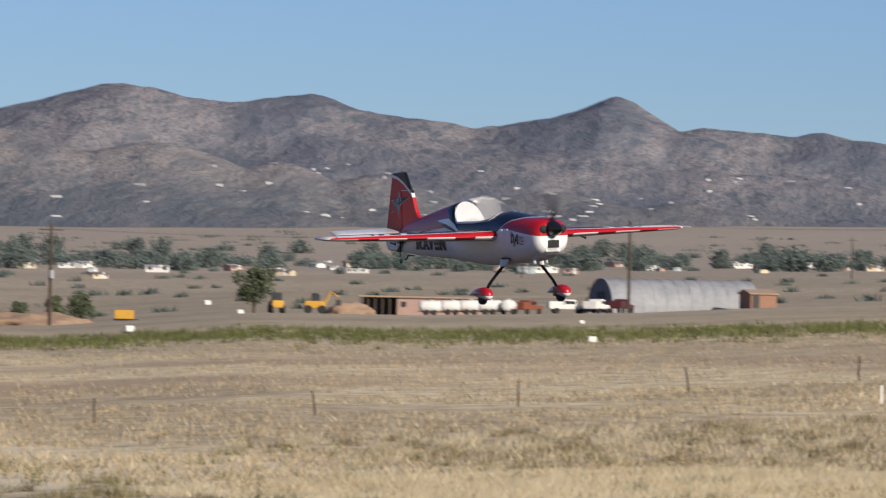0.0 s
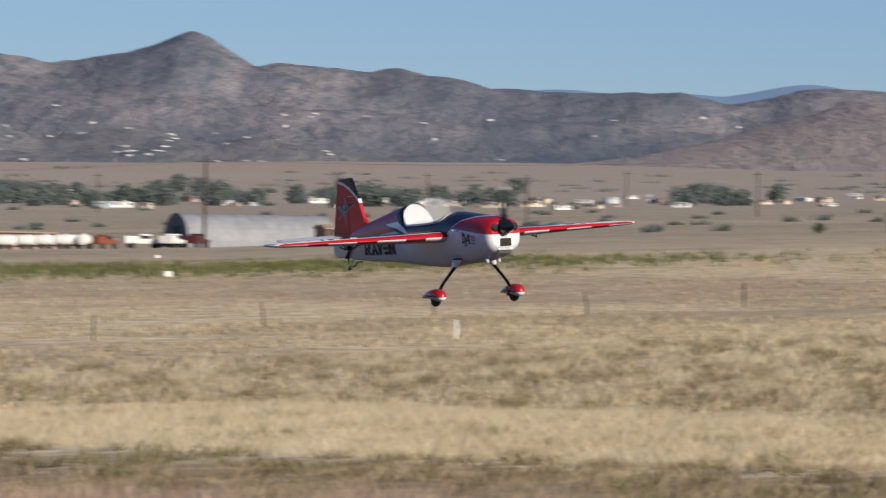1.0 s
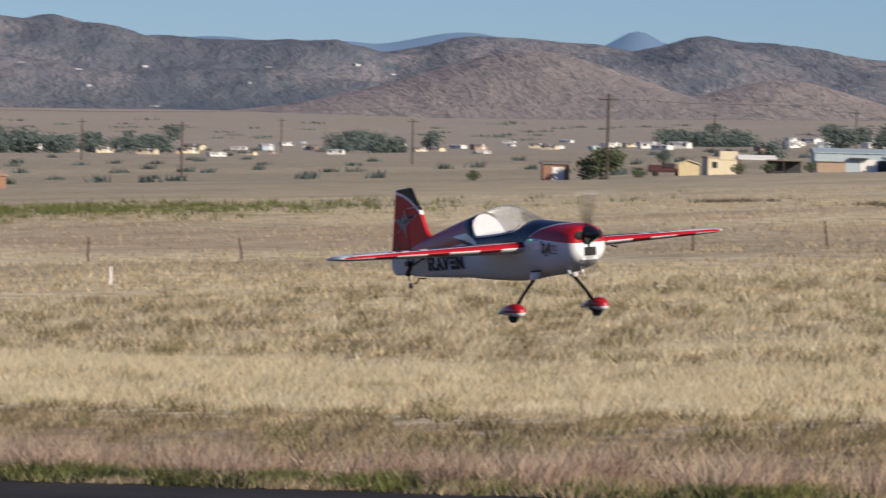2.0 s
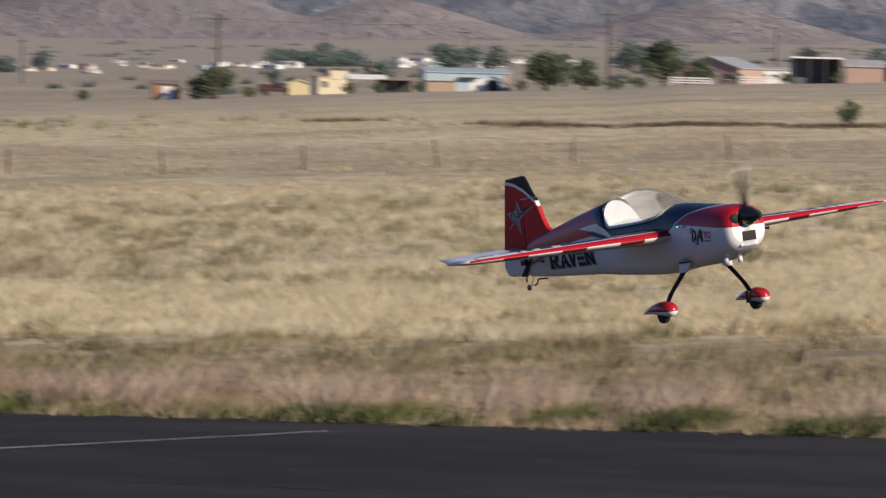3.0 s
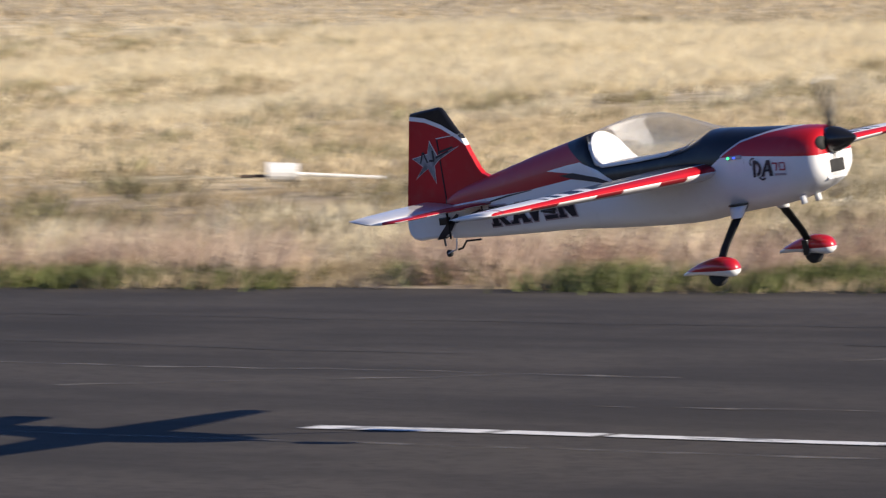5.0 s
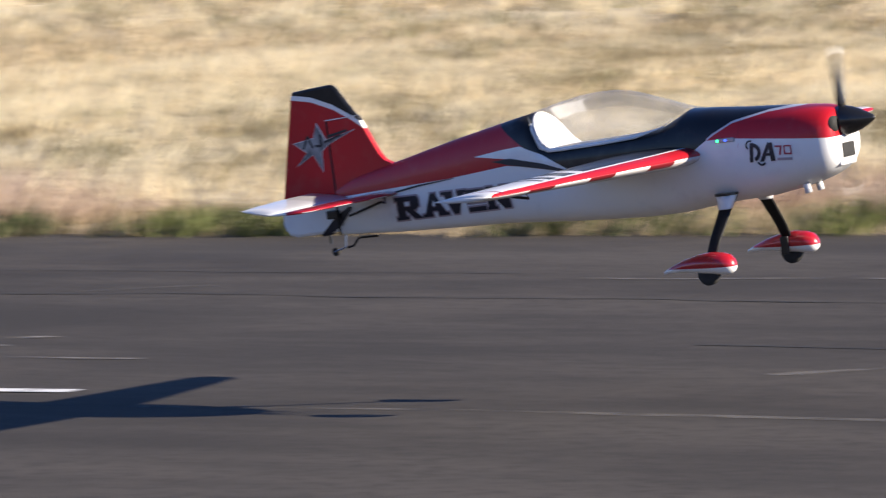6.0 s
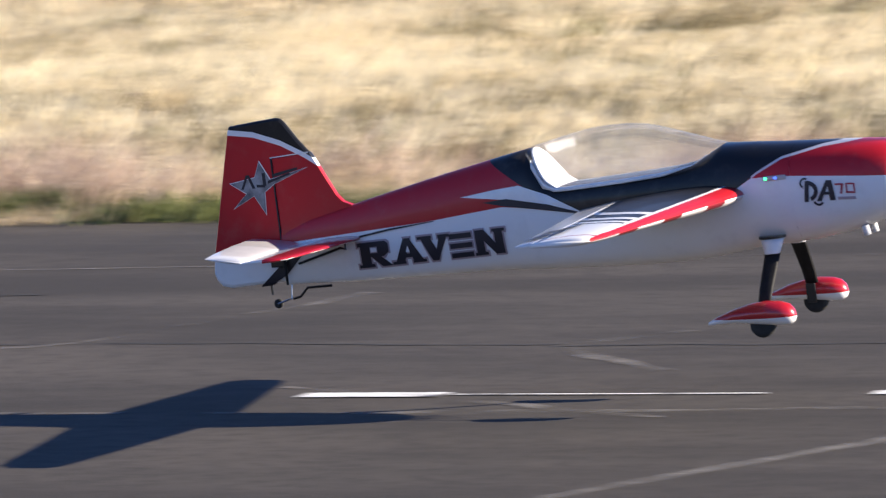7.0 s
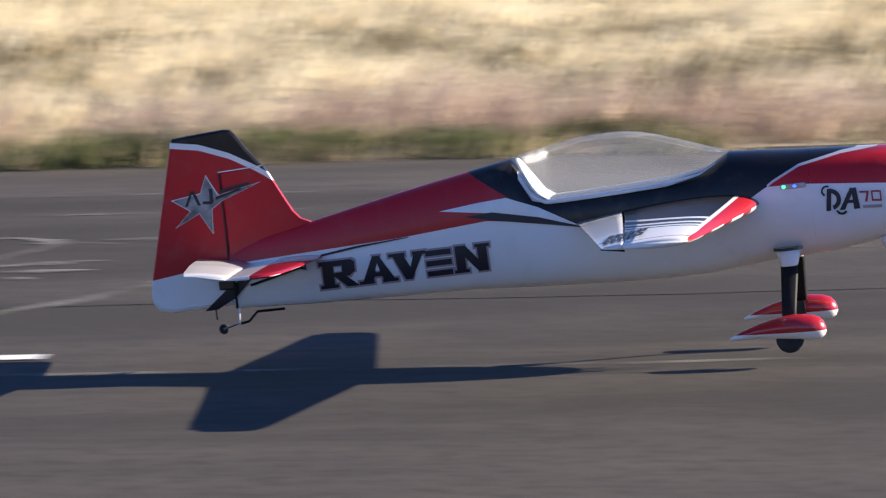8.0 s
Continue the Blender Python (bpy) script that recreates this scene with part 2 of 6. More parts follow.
def asphalt_material():
    m = bpy.data.materials.new("asphalt")
    m.use_nodes = True
    nt = m.node_tree
    b = nt.nodes["Principled BSDF"]
    b.inputs["Roughness"].default_value = 0.9
    b.inputs["Specular IOR Level"].default_value = 0.22
    tc = nt.nodes.new("ShaderNodeTexCoord").outputs["Object"]
    mp = nt.nodes.new("ShaderNodeMapping")
    mp.inputs["Rotation"].default_value = (0, 0, -PHI)
    mp.inputs["Scale"].default_value = (0.25, 1.0, 1.0)
    nt.links.new(tc, mp.inputs["Vector"])
    streak = noisen(nt, mp.outputs[0], 1.3, 6, 0.6)
    fine = noisen(nt, tc, 120.0, 3, 0.7)
    blot = noisen(nt, tc, 14.0, 5, 0.7)
    patch = noisen(nt, tc, 0.5, 5, 0.6)
    col = mixc(nt, stepn(nt, streak, 0.36, 0.66), (0.031, 0.027, 0.023), (0.060, 0.052, 0.044))
    col = mixc(nt, mathn(nt, "MULTIPLY", stepn(nt, patch, 0.5, 0.68), 0.5), col, (0.072, 0.061, 0.051))
    col = mixc(nt, mathn(nt, "MULTIPLY", stepn(nt, blot, 0.45, 0.65), 0.65), col, (0.026, 0.0225, 0.0195))
    col = mixc(nt, mathn(nt, "MULTIPLY", stepn(nt, fine, 0.5, 0.75), 0.6), col, (0.10, 0.086, 0.072))
    # the tone rises along x, from -30 to -16 m
    sx = nt.nodes.new("ShaderNodeSeparateXYZ")
    nt.links.new(tc, sx.inputs[0])
    x_tone = stepn(nt, sx.outputs[0], -30.0, -16.0)
    sc = nt.nodes.new("ShaderNodeVectorMath")
    sc.operation = "SCALE"
    nt.links.new(col, sc.inputs[0])
    nt.links.new(mathn(nt, "ADD", 0.67, mathn(nt, "MULTIPLY", x_tone, 0.59)), sc.inputs["Scale"])
    nt.links.new(sc.outputs[0], b.inputs["Base Color"])
    bp = nt.nodes.new("ShaderNodeBump")
    bp.inputs["Strength"].default_value, bp.inputs["Distance"].default_value = 0.5, 0.004
    nt.links.new(fine, bp.inputs["Height"])
    nt.links.new(bp.outputs[0], b.inputs["Normal"])
    return m


def worn_paint_material():
    m = bpy.data.materials.new("worn_white_paint")
    m.use_nodes = True
    nt = m.node_tree
    b = nt.nodes["Principled BSDF"]
    b.inputs["Roughness"].default_value = 0.6
    tc = nt.nodes.new("ShaderNodeTexCoord").outputs["Object"]
    wear = stepn(nt, mathn(nt, "ADD", mathn(nt, "MULTIPLY", noisen(nt, tc, 9.0, 8, 0.75), 0.7), mathn(nt, "MULTIPLY", noisen(nt, tc, 1.1, 3), 0.3)), 0.5, 0.6)
    nt.links.new(mixc(nt, wear, (0.8, 0.79, 0.76), (0.12, 0.115, 0.11)), b.inputs["Base Color"])
    return m


WHITE, BLACK, RED = (0.80, 0.80, 0.80), (0.010, 0.010, 0.011), (0.46, 0.010, 0.018)


def livery_material(name="livery"):
    """Red, black and white paint scheme, drawn in the aeroplane's own x and z."""
    m = bpy.data.materials.new(name)
    m.use_nodes = True
    nt = m.node_tree
    b = nt.nodes["Principled BSDF"]
    b.inputs["Roughness"].default_value, b.inputs["Coat Weight"].default_value, b.inputs["Coat Roughness"].default_value = 0.38, 0.22, 0.08
    b.inputs["Specular IOR Level"].default_value = 0.3
    tc = nt.nodes.new("ShaderNodeTexCoord").outputs["Object"]
    sep = nt.nodes.new("ShaderNodeSeparateXYZ")
    nt.links.new(tc, sep.inputs[0])
    x, z = sep.outputs[0], sep.outputs[2]
    lim = (-1.3, 0.9)
    base = curve(nt, x, *lim, [(-1.27, .037), (-1.126, .056), (-.825, .074), (-.587, .087), (-.342, .11), (-.29, .104), (-.074, .068), (.167, .069),
                               (.30, .08), (.365, .10), (.408, .125), (.5, .124), (.85, .092)], -0.1, 0.5)
    nose = curve(nt, x, *lim, [(-1.3, -.1), (.40, -.1), (.408, .125), (.425, .137), (.497, .172), (.608, .193), (.7, .199), (.88, .21)], -0.1, 0.5)
    tail = curve(nt, x, *lim, [(-1.2, .405), (-1.1, .388), (-1.02, .357), (-.95, .316), (-.9, .28), (-.86, .27), (-.84, .5), (.9, .5)], -0.1, 0.5)
    diag = curve(nt, z, 0.0, 0.3, [(.06, -.06), (.073, -.089), (.159, -.268), (.239, -.384), (.262, -.42)], -0.6, 0.2)
    up = mathn(nt, "GREATER_THAN", z, base)
    rear = mathn(nt, "LESS_THAN", x, diag)
    cowl = mathn(nt, "MULTIPLY", mathn(nt, "GREATER_THAN", x, 0.405), mathn(nt, "LESS_THAN", z, nose))
    red = mathn(nt, "MAXIMUM", rear, cowl)
    col = mixc(nt, red, BLACK, RED)
    band = mathn(nt, "MULTIPLY", mathn(nt, "GREATER_THAN", x, 0.40), mathn(nt, "LESS_THAN", mathn(nt, "ABSOLUTE", mathn(nt, "SUBTRACT", z, nose)), 0.0035))
    col = mixc(nt, band, col, (0.6, 0.6, 0.62))
    col = mixc(nt, up, WHITE, col)
    fin_w = mathn(nt, "GREATER_THAN", z, mathn(nt, "SUBTRACT", tail, 0.016))
    col = mixc(nt, fin_w, col, WHITE)
    col = mixc(nt, mathn(nt, "GREATER_THAN", z, tail), col, BLACK)
    grime = noisen(nt, tc, 14.0, 6)
    col = mixc(nt, mathn(nt, "MULTIPLY", stepn(nt, grime, 0.5, 0.8), 0.12), col, (0.25, 0.23, 0.2))
    nt.links.new(col, b.inputs["Base Color"])
    return m


def canopy_material():
    m = bpy.data.materials.new("canopy_plastic")
    m.use_nodes = True
    nt = m.node_tree
    for n in list(nt.nodes):
        if n.type != "OUTPUT_MATERIAL":
            nt.nodes.remove(n)
    out = nt.nodes["Material Output"]
    tr, gl, mx = nt.nodes.new("ShaderNodeBsdfTransparent"), nt.nodes.new("ShaderNodeBsdfGlossy"), nt.nodes.new("ShaderNodeMixShader")
    tr.inputs[0].default_value = (0.95, 0.955, 0.96, 1)
    gl.inputs[0].default_value, gl.inputs["Roughness"].default_value = (0.9, 0.9, 0.9, 1), 0.12
    fr = nt.nodes.new("ShaderNodeFresnel")
    fr.inputs["IOR"].default_value = 1.5
    nt.links.new(mathn(nt, "ADD", mathn(nt, "MULTIPLY", fr.outputs[0], 0.35), 0.02), mx.inputs[0])
    nt.links.new(tr.outputs[0], mx.inputs[1])
    nt.links.new(gl.outputs[0], mx.inputs[2])
    milk, mx2 = nt.nodes.new("ShaderNodeBsdfTranslucent"), nt.nodes.new("ShaderNodeMixShader")
    milk.inputs[0].default_value = (0.9, 0.9, 0.9, 1)
    mx2.inputs[0].default_value = 0.10                    # dusty haze of the plastic
    nt.links.new(mx.outputs[0], mx2.inputs[1])
    nt.links.new(milk.outputs[0], mx2.inputs[2])
    nt.links.new(mx2.outputs[0], out.inputs["Surface"])
    return m


M_FIELD, M_ASPHALT, M_PAINT, M_LIVERY, M_CANOPY = field_material(), asphalt_material(), worn_paint_material(), livery_material(), canopy_material()
# distance haze is put into the mountain and foothill colours as blue-grey
M_MOUNT = hill_material("hazy_mountain_scrub", (0.185, 0.197, 0.235), (0.325, 0.305, 0.315), (0.095, 0.132, 0.172), 0.42, 0.55, 0.70)
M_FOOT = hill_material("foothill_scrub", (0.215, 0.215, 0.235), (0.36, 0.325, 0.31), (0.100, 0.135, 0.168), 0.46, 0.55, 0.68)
M_HILL = hill_material("grassy_hill", (0.33, 0.288, 0.282), (0.42, 0.36, 0.335), (0.115, 0.138, 0.155), 0.50, 0.35)
# far range: haze painted as a blue colour with a faint blue glow
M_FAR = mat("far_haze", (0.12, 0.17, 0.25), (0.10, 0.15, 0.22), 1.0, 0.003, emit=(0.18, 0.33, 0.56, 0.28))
M_STRAW = mat("straw_blades", (0.97, 0.88, 0.64), (0.76, 0.64, 0.41), 0.9, 1.6, island=0.15, leafy=0.5, fine=3.0)
M_FIELDSTRAW = mat("field_straw", (0.92, 0.78, 0.52), (0.58, 0.47, 0.29), 0.9, 1.3, island=0.15, leafy=0.5, fine=3.0)
M_SEDGE = mat("brown_blades", (0.74, 0.59, 0.375), (0.27, 0.215, 0.13), 0.9, 2.2, island=0.2, leafy=0.35, fine=3.0)
M_PINK = mat("pink_seedheads", (0.74, 0.60, 0.45), (0.40, 0.27, 0.21), 0.9, 1.7, island=0.2, leafy=0.22, fine=3.0)
M_GREEN = mat("green_blades", (0.23, 0.25, 0.08), (0.06, 0.075, 0.028), 0.8, 1.4, island=0.3, leafy=0.2)
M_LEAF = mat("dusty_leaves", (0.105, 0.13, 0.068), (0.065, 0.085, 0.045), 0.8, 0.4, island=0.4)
# leaves of distant trees and scrub: haze put in as a paler, bluer green
M_LEAFFAR = mat("hazy_far_leaves", (0.125, 0.16, 0.145), (0.09, 0.12, 0.115), 0.9, 0.4, island=0.3)
M_BARK = mat("bark", (0.12, 0.09, 0.06), (0.08, 0.06, 0.04), 0.9, 6, bump=0.02)
M_WOOD = mat("weathered_wood", (0.085, 0.062, 0.048), (0.055, 0.04, 0.032), 0.9, 8, bump=0.01)
def worn_material(name, c1, c2, scale, lo, hi, most):
    """Thin deposit that is worn through in places."""
    m = mat(name, c1, c2, 0.85, scale)
    nt = m.node_tree
    tr, mx = nt.nodes.new("ShaderNodeBsdfTransparent"), nt.nodes.new("ShaderNodeMixShader")
    tc = nt.nodes.new("ShaderNodeTexCoord").outputs["Object"]
    nt.links.new(mathn(nt, "MULTIPLY", stepn(nt, noisen(nt, tc, scale, 5, 0.6), lo, hi), most), mx.inputs[0])
    nt.links.new(tr.outputs[0], mx.inputs[1])
    nt.links.new(nt.nodes["Principled BSDF"].outputs[0], mx.inputs[2])
    nt.links.new(mx.outputs[0], nt.nodes["Material Output"].inputs["Surface"])
    return m


M_TAR = worn_material("crack_sealer", (0.13, 0.12, 0.11), (0.26, 0.24, 0.215), 2.6, 0.36, 0.62, 0.55)
M_CHALK = worn_material("chalky_scuff", (0.20, 0.185, 0.165), (0.34, 0.32, 0.29), 5.0, 0.40, 0.62, 0.55)
M_CRACK = mat("open_crack", (0.018, 0.017, 0.017), (0.03, 0.028, 0.026), 0.9, 5)
M_WHITE = mat("white_gloss", WHITE, (0.72, 0.72, 0.73), 0.3, 20, coat=0.6)
M_RED = mat("red_gloss", RED, (0.33, 0.008, 0.015), 0.3, 20, coat=0.7)
M_BLACK = mat("black_gloss", BLACK, (0.016, 0.016, 0.017), 0.3, 20, coat=0.3)
M_CARBON = mat("black_carbon", (0.010, 0.010, 0.011), (0.016, 0.016, 0.017), 0.6, 60)
M_CARBON.node_tree.nodes["Principled BSDF"].inputs["Specular IOR Level"].default_value = 0.2
M_RUBBER = mat("black_rubber", (0.015, 0.015, 0.015), (0.03, 0.029, 0.028), 0.85, 40)
M_TRAY = mat("grey_tray", (0.45, 0.44, 0.42), (0.38, 0.37, 0.36), 0.7, 10)
M_STEEL = mat("bare_steel", (0.35, 0.35, 0.36), (0.25, 0.25, 0.26), 0.35, 40, metal=1.0)
M_SILVER = mat("silver_decal", (0.30, 0.31, 0.33), (0.025, 0.03, 0.04), 0.4, 14)
M_OUTLINE = mat("mauve_outline", (0.40, 0.32, 0.34), (0.36, 0.29, 0.31), 0.5, 10)
M_DECALRED = mat("red_decal", (0.42, 0.03, 0.06), (0.38, 0.03, 0.05), 0.5, 10)
M_INK = mat("ink_decal", (0.014, 0.013, 0.022), (0.02, 0.018, 0.026), 0.45, 10)
M_GREENLED = mat("green_led", (0.02, 0.4, 0.1), rough=0.3, emit=(0.05, 1.0, 0.3, 1.6))
M_BLUELED = mat("blue_led", (0.02, 0.05, 0.4), rough=0.3, emit=(0.05, 0.12, 1.0, 1.3))
M_STUCCO = mat("tan_stucco", (0.42, 0.31, 0.22), (0.35, 0.26, 0.19), 0.9, 2)
M_BRICK = mat("red_brick", (0.33, 0.185, 0.125), (0.27, 0.15, 0.10), 0.9, 3)
M_CREAM = mat("cream_stucco", (0.66, 0.58, 0.42), (0.58, 0.50, 0.36), 0.9, 2)
M_YELLOW = mat("yellow_siding", (0.68, 0.57, 0.34), (0.60, 0.50, 0.29), 0.8, 2)
M_PINKWALL = mat("pink_stucco", (0.44, 0.30, 0.25), (0.38, 0.26, 0.22), 0.9, 1.5)
M_TINBLUE = mat("pale_blue_tin", (0.42, 0.50, 0.54), (0.36, 0.44, 0.48), 0.5, 1.5)
M_TIN = mat("galvanised_tin", (0.52, 0.52, 0.52), (0.42, 0.42, 0.42), 0.5, 1.0, metal=0.2)
M_PLASTER = mat("white_plaster", (0.78, 0.77, 0.74), (0.70, 0.69, 0.66), 0.8, 1.5)
M_ROOF = mat("grey_shingle", (0.17, 0.15, 0.14), (0.23, 0.20, 0.18), 0.9, 3)
# near-black, also painted on flat panels as the shade inside doorways and bays
M_DARK = mat("dark_opening", (0.03, 0.03, 0.035), (0.05, 0.05, 0.05), 0.7, 3)
M_GLASS = mat("window_glass", (0.03, 0.035, 0.04), (0.05, 0.055, 0.06), 0.1, 2)
M_MACHINE = mat("machine_yellow", (0.60, 0.33, 0.03), (0.50, 0.27, 0.03), 0.6, 3)
M_EARTH = mat("bare_earth", (0.36, 0.25, 0.17), (0.29, 0.20, 0.14), 0.95, 1.2, bump=0.2)
M_BLUE = mat("blue_plastic", (0.05, 0.2, 0.5), (0.04, 0.15, 0.4), 0.5, 3)


# ================= building helpers =================
def link(name, bm, material, parent=None, label="", smooth=False):
    me = bpy.data.meshes.new(name)
    bmesh.ops.recalc_face_normals(bm, faces=bm.faces)
    bm.to_mesh(me)
    bm.free()
    me.materials.append(material)
    if smooth:
        me.polygons.foreach_set("use_smooth", [True] * len(me.polygons))
    ob = new(name, me)
    if parent:
        ob.parent = parent
    if label:
        ob["label"] = label
    return ob


def part(name, bm, material, parent, label="", smooth=False):
    return link(name, bm, material, parent, label, smooth)


def add_box(bm, x0, x1, y0, y1, z0, z1, bevel=0.0, m=None):
    g = bmesh.ops.create_cube(bm, size=1)["verts"]
    for v in g:
        v.co = Vector(((x0 + x1) / 2 + v.co.x * (x1 - x0), (y0 + y1) / 2 + v.co.y * (y1 - y0), (z0 + z1) / 2 + v.co.z * (z1 - z0)))
    if bevel:
        es = list({e for v in g for e in v.link_edges})
        g = list({v for f in bmesh.ops.bevel(bm, geom=es, offset=bevel, segments=2, affect="EDGES", profile=0.6)["faces"] for v in f.verts} | {v for v in g if v.is_valid})
    if m:
        for v in g:
            v.co = m @ v.co
    return bm


def boxm(*a, bevel=0.0):
    return add_box(bmesh.new(), *a, bevel=bevel)


def add_tube(bm, pts, radii, n=8, caps=True):
    """A round tube through pts."""
    rings = []
    for i, p in enumerate(pts):
        p = Vector(p)
        d = (Vector(pts[min(i + 1, len(pts) - 1)]) - Vector(pts[max(i - 1, 0)])).normalized()
        a = d.orthogonal().normalized() if abs(d.z) > 0.9 else d.cross(Vector((0, 0, 1))).normalized()
        c = d.cross(a)
        r = radii[i] if isinstance(radii, (list, tuple)) else radii
        rings.append([bm.verts.new(p + (a * math.cos(2 * math.pi * k / n) + c * math.sin(2 * math.pi * k / n)) * r) for k in range(n)])
    for a, b in zip(rings, rings[1:]):
        for k in range(n):
            bm.faces.new((a[k], a[(k + 1) % n], b[(k + 1) % n], b[k]))
    if caps:
        bm.faces.new(rings[0])
        bm.faces.new(rings[-1])
    return bm


def loft(rings, closed=True, caps=True):
    bm = bmesh.new()
    vs = [[bm.verts.new(p) for p in r] for r in rings]
    n = len(vs[0])
    for a, b in zip(vs, vs[1:]):
        for k in range(n if closed else n - 1):
            bm.faces.new((a[k], a[(k + 1) % n], b[(k + 1) % n], b[k]))
    if caps and closed:
        bm.faces.new(vs[0])
        bm.faces.new(vs[-1])
    return bm


def raw(name, verts, faces, material, smooth=False):
    """A mesh object straight from arrays of vertices and faces."""
    me = bpy.data.meshes.new(name)
    v = np.asarray(verts, dtype=np.float32)
    f = np.asarray(faces, dtype=np.int32)
    k = f.shape[1]
    me.vertices.add(len(v))
    me.vertices.foreach_set("co", v.ravel())
    me.loops.add(f.size)
    me.loops.foreach_set("vertex_index", f.ravel())
    me.polygons.add(len(f))
    me.polygons.foreach_set("loop_start", np.arange(0, f.size, k, dtype=np.int32))
    me.update(calc_edges=True)
    if smooth:
        me.polygons.foreach_set("use_smooth", np.ones(len(f), dtype=bool))
    me.materials.append(material)
    me.validate()
    return new(name, me)


# ================= the lie of the land =================
GX, GY = 0.0403, 0.0385            # fall of the airfield
AZ8 = ([-180, -90, 0, 30, 45, 51.3, 53.3, 54.8, 55.5, 57.3, 58.5, 59.3, 62, 65.34, 66.5, 68.5, 70.15, 72.18, 80, 110, 180],
       [0, 0.2, 0.9, 0.75, 0.5, 0.33, 0.24, 0.19, 0.12, 0.06, 0, -0.06, -0.16, -0.305, -0.378, -0.443, -0.451, -0.622, -0.683, -0.5, 0])
AZ20 = ([-180, 0, 48, 54, 57, 60, 62.2, 65.66, 70.15, 75, 180], [0.3, 1.0, 0.55, 0.45, 0.35, 0.22, 0.151, 0.083, -0.004, -0.012, 0.2])
AZ27 = ([-180, 0, 48, 54, 60, 66.08, 71.91, 80, 180], [0.5, 1.1, 0.65, 0.62, 0.55, 0.48, 0.408, 0.376, 0.4])


def smooth01(t):
    t = np.clip(t, 0, 1)
    return t * t * (3 - 2 * t)


def plain_el(az, r):
    """Elevation, in degrees, of the far ground seen from the eye."""
    a, b, c = np.interp(az, *AZ8), np.interp(az, *AZ20), np.interp(az, *AZ27)
    l = np.log(np.maximum(r, 1.0))
    t1 = smooth01((l - math.log(800)) / math.log(2000 / 800))
    t2 = smooth01((l - math.log(2000)) / math.log(2700 / 2000))
    return a + (b - a) * t1 + (c - b) * t2


def land(x, y):
    x, y = np.asarray(x, float), np.asarray(y, float)
    r, az = np.hypot(x, y), np.degrees(np.arctan2(-x, y))
    w = smooth01((np.log(np.maximum(r, 1.0)) - math.log(60)) / math.log(480 / 60))
    far = EYE_H + r * np.tan(np.radians(plain_el(az, r)))
    return (1 - w) * (GX * x + GY * y) + w * far


def at(az, r):
    """A place on the land by bearing (degrees left of +Y) and distance."""
    x, y = -r * math.sin(radians(az)), r * math.cos(radians(az))
    return Vector((x, y, float(land(x, y))))


def sight(az, el, lo=25.0, hi=900.0):
    """The place on the land at that bearing and elevation from the eye."""
    for _ in range(40):
        mid = (lo + hi) / 2
        p = at(az, mid)
        if math.degrees(math.atan2(p.z - EYE_H, mid)) < el:
            lo = mid
        else:
            hi = mid
    return at(az, lo)


# ================= ground =================
def build_ground():
    az = np.concatenate([np.arange(-180, -12, 4.0), np.arange(-12, 78, 0.25), np.arange(78, 180, 4.0)])
    rr = np.concatenate([[0.002], np.geomspace(1.5, 4950, 210)])
    A, R = np.meshgrid(np.radians(az), rr, indexing="ij")
    X, Y = -R * np.sin(A), R * np.cos(A)
    ease = np.exp(-R / 2.5)
    X, Y = X + 0.5 * ease, Y - 0.4 * ease
    Z = land(X, Y)
    u = X * CP + Y * SP
    q = -X * SP + Y * CP
    # earth bed below the pavement
    under = (u > -150) & (u < 70) & (q > 8.6) & (q < 23.3 + 0.0148 * u)
    Z = np.where(under, Z - 0.09, Z)
    n, k = A.shape
    idx = np.arange(n * k).reshape(n, k)
    nxt = np.roll(idx, -1, axis=0)
    f = np.stack([idx[:, :-1], idx[:, 1:], nxt[:, 1:], nxt[:, :-1]], -1).reshape(-1, 4)
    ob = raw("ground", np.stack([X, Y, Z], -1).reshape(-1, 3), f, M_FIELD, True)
    return tagged(ob, "dry straw-coloured grassland rising gently to the hills", "ground", kind="structure")


def bumps(az, base, items, p=1.3):
    out = np.full_like(az, base)
    for c, e, w in items:
        d = np.sqrt(((az - c) / w) ** 2 + 0.012)
        out = np.maximum(out, base + (e - base) * np.exp(-(d ** p - 0.012 ** (p / 2))))
    return out


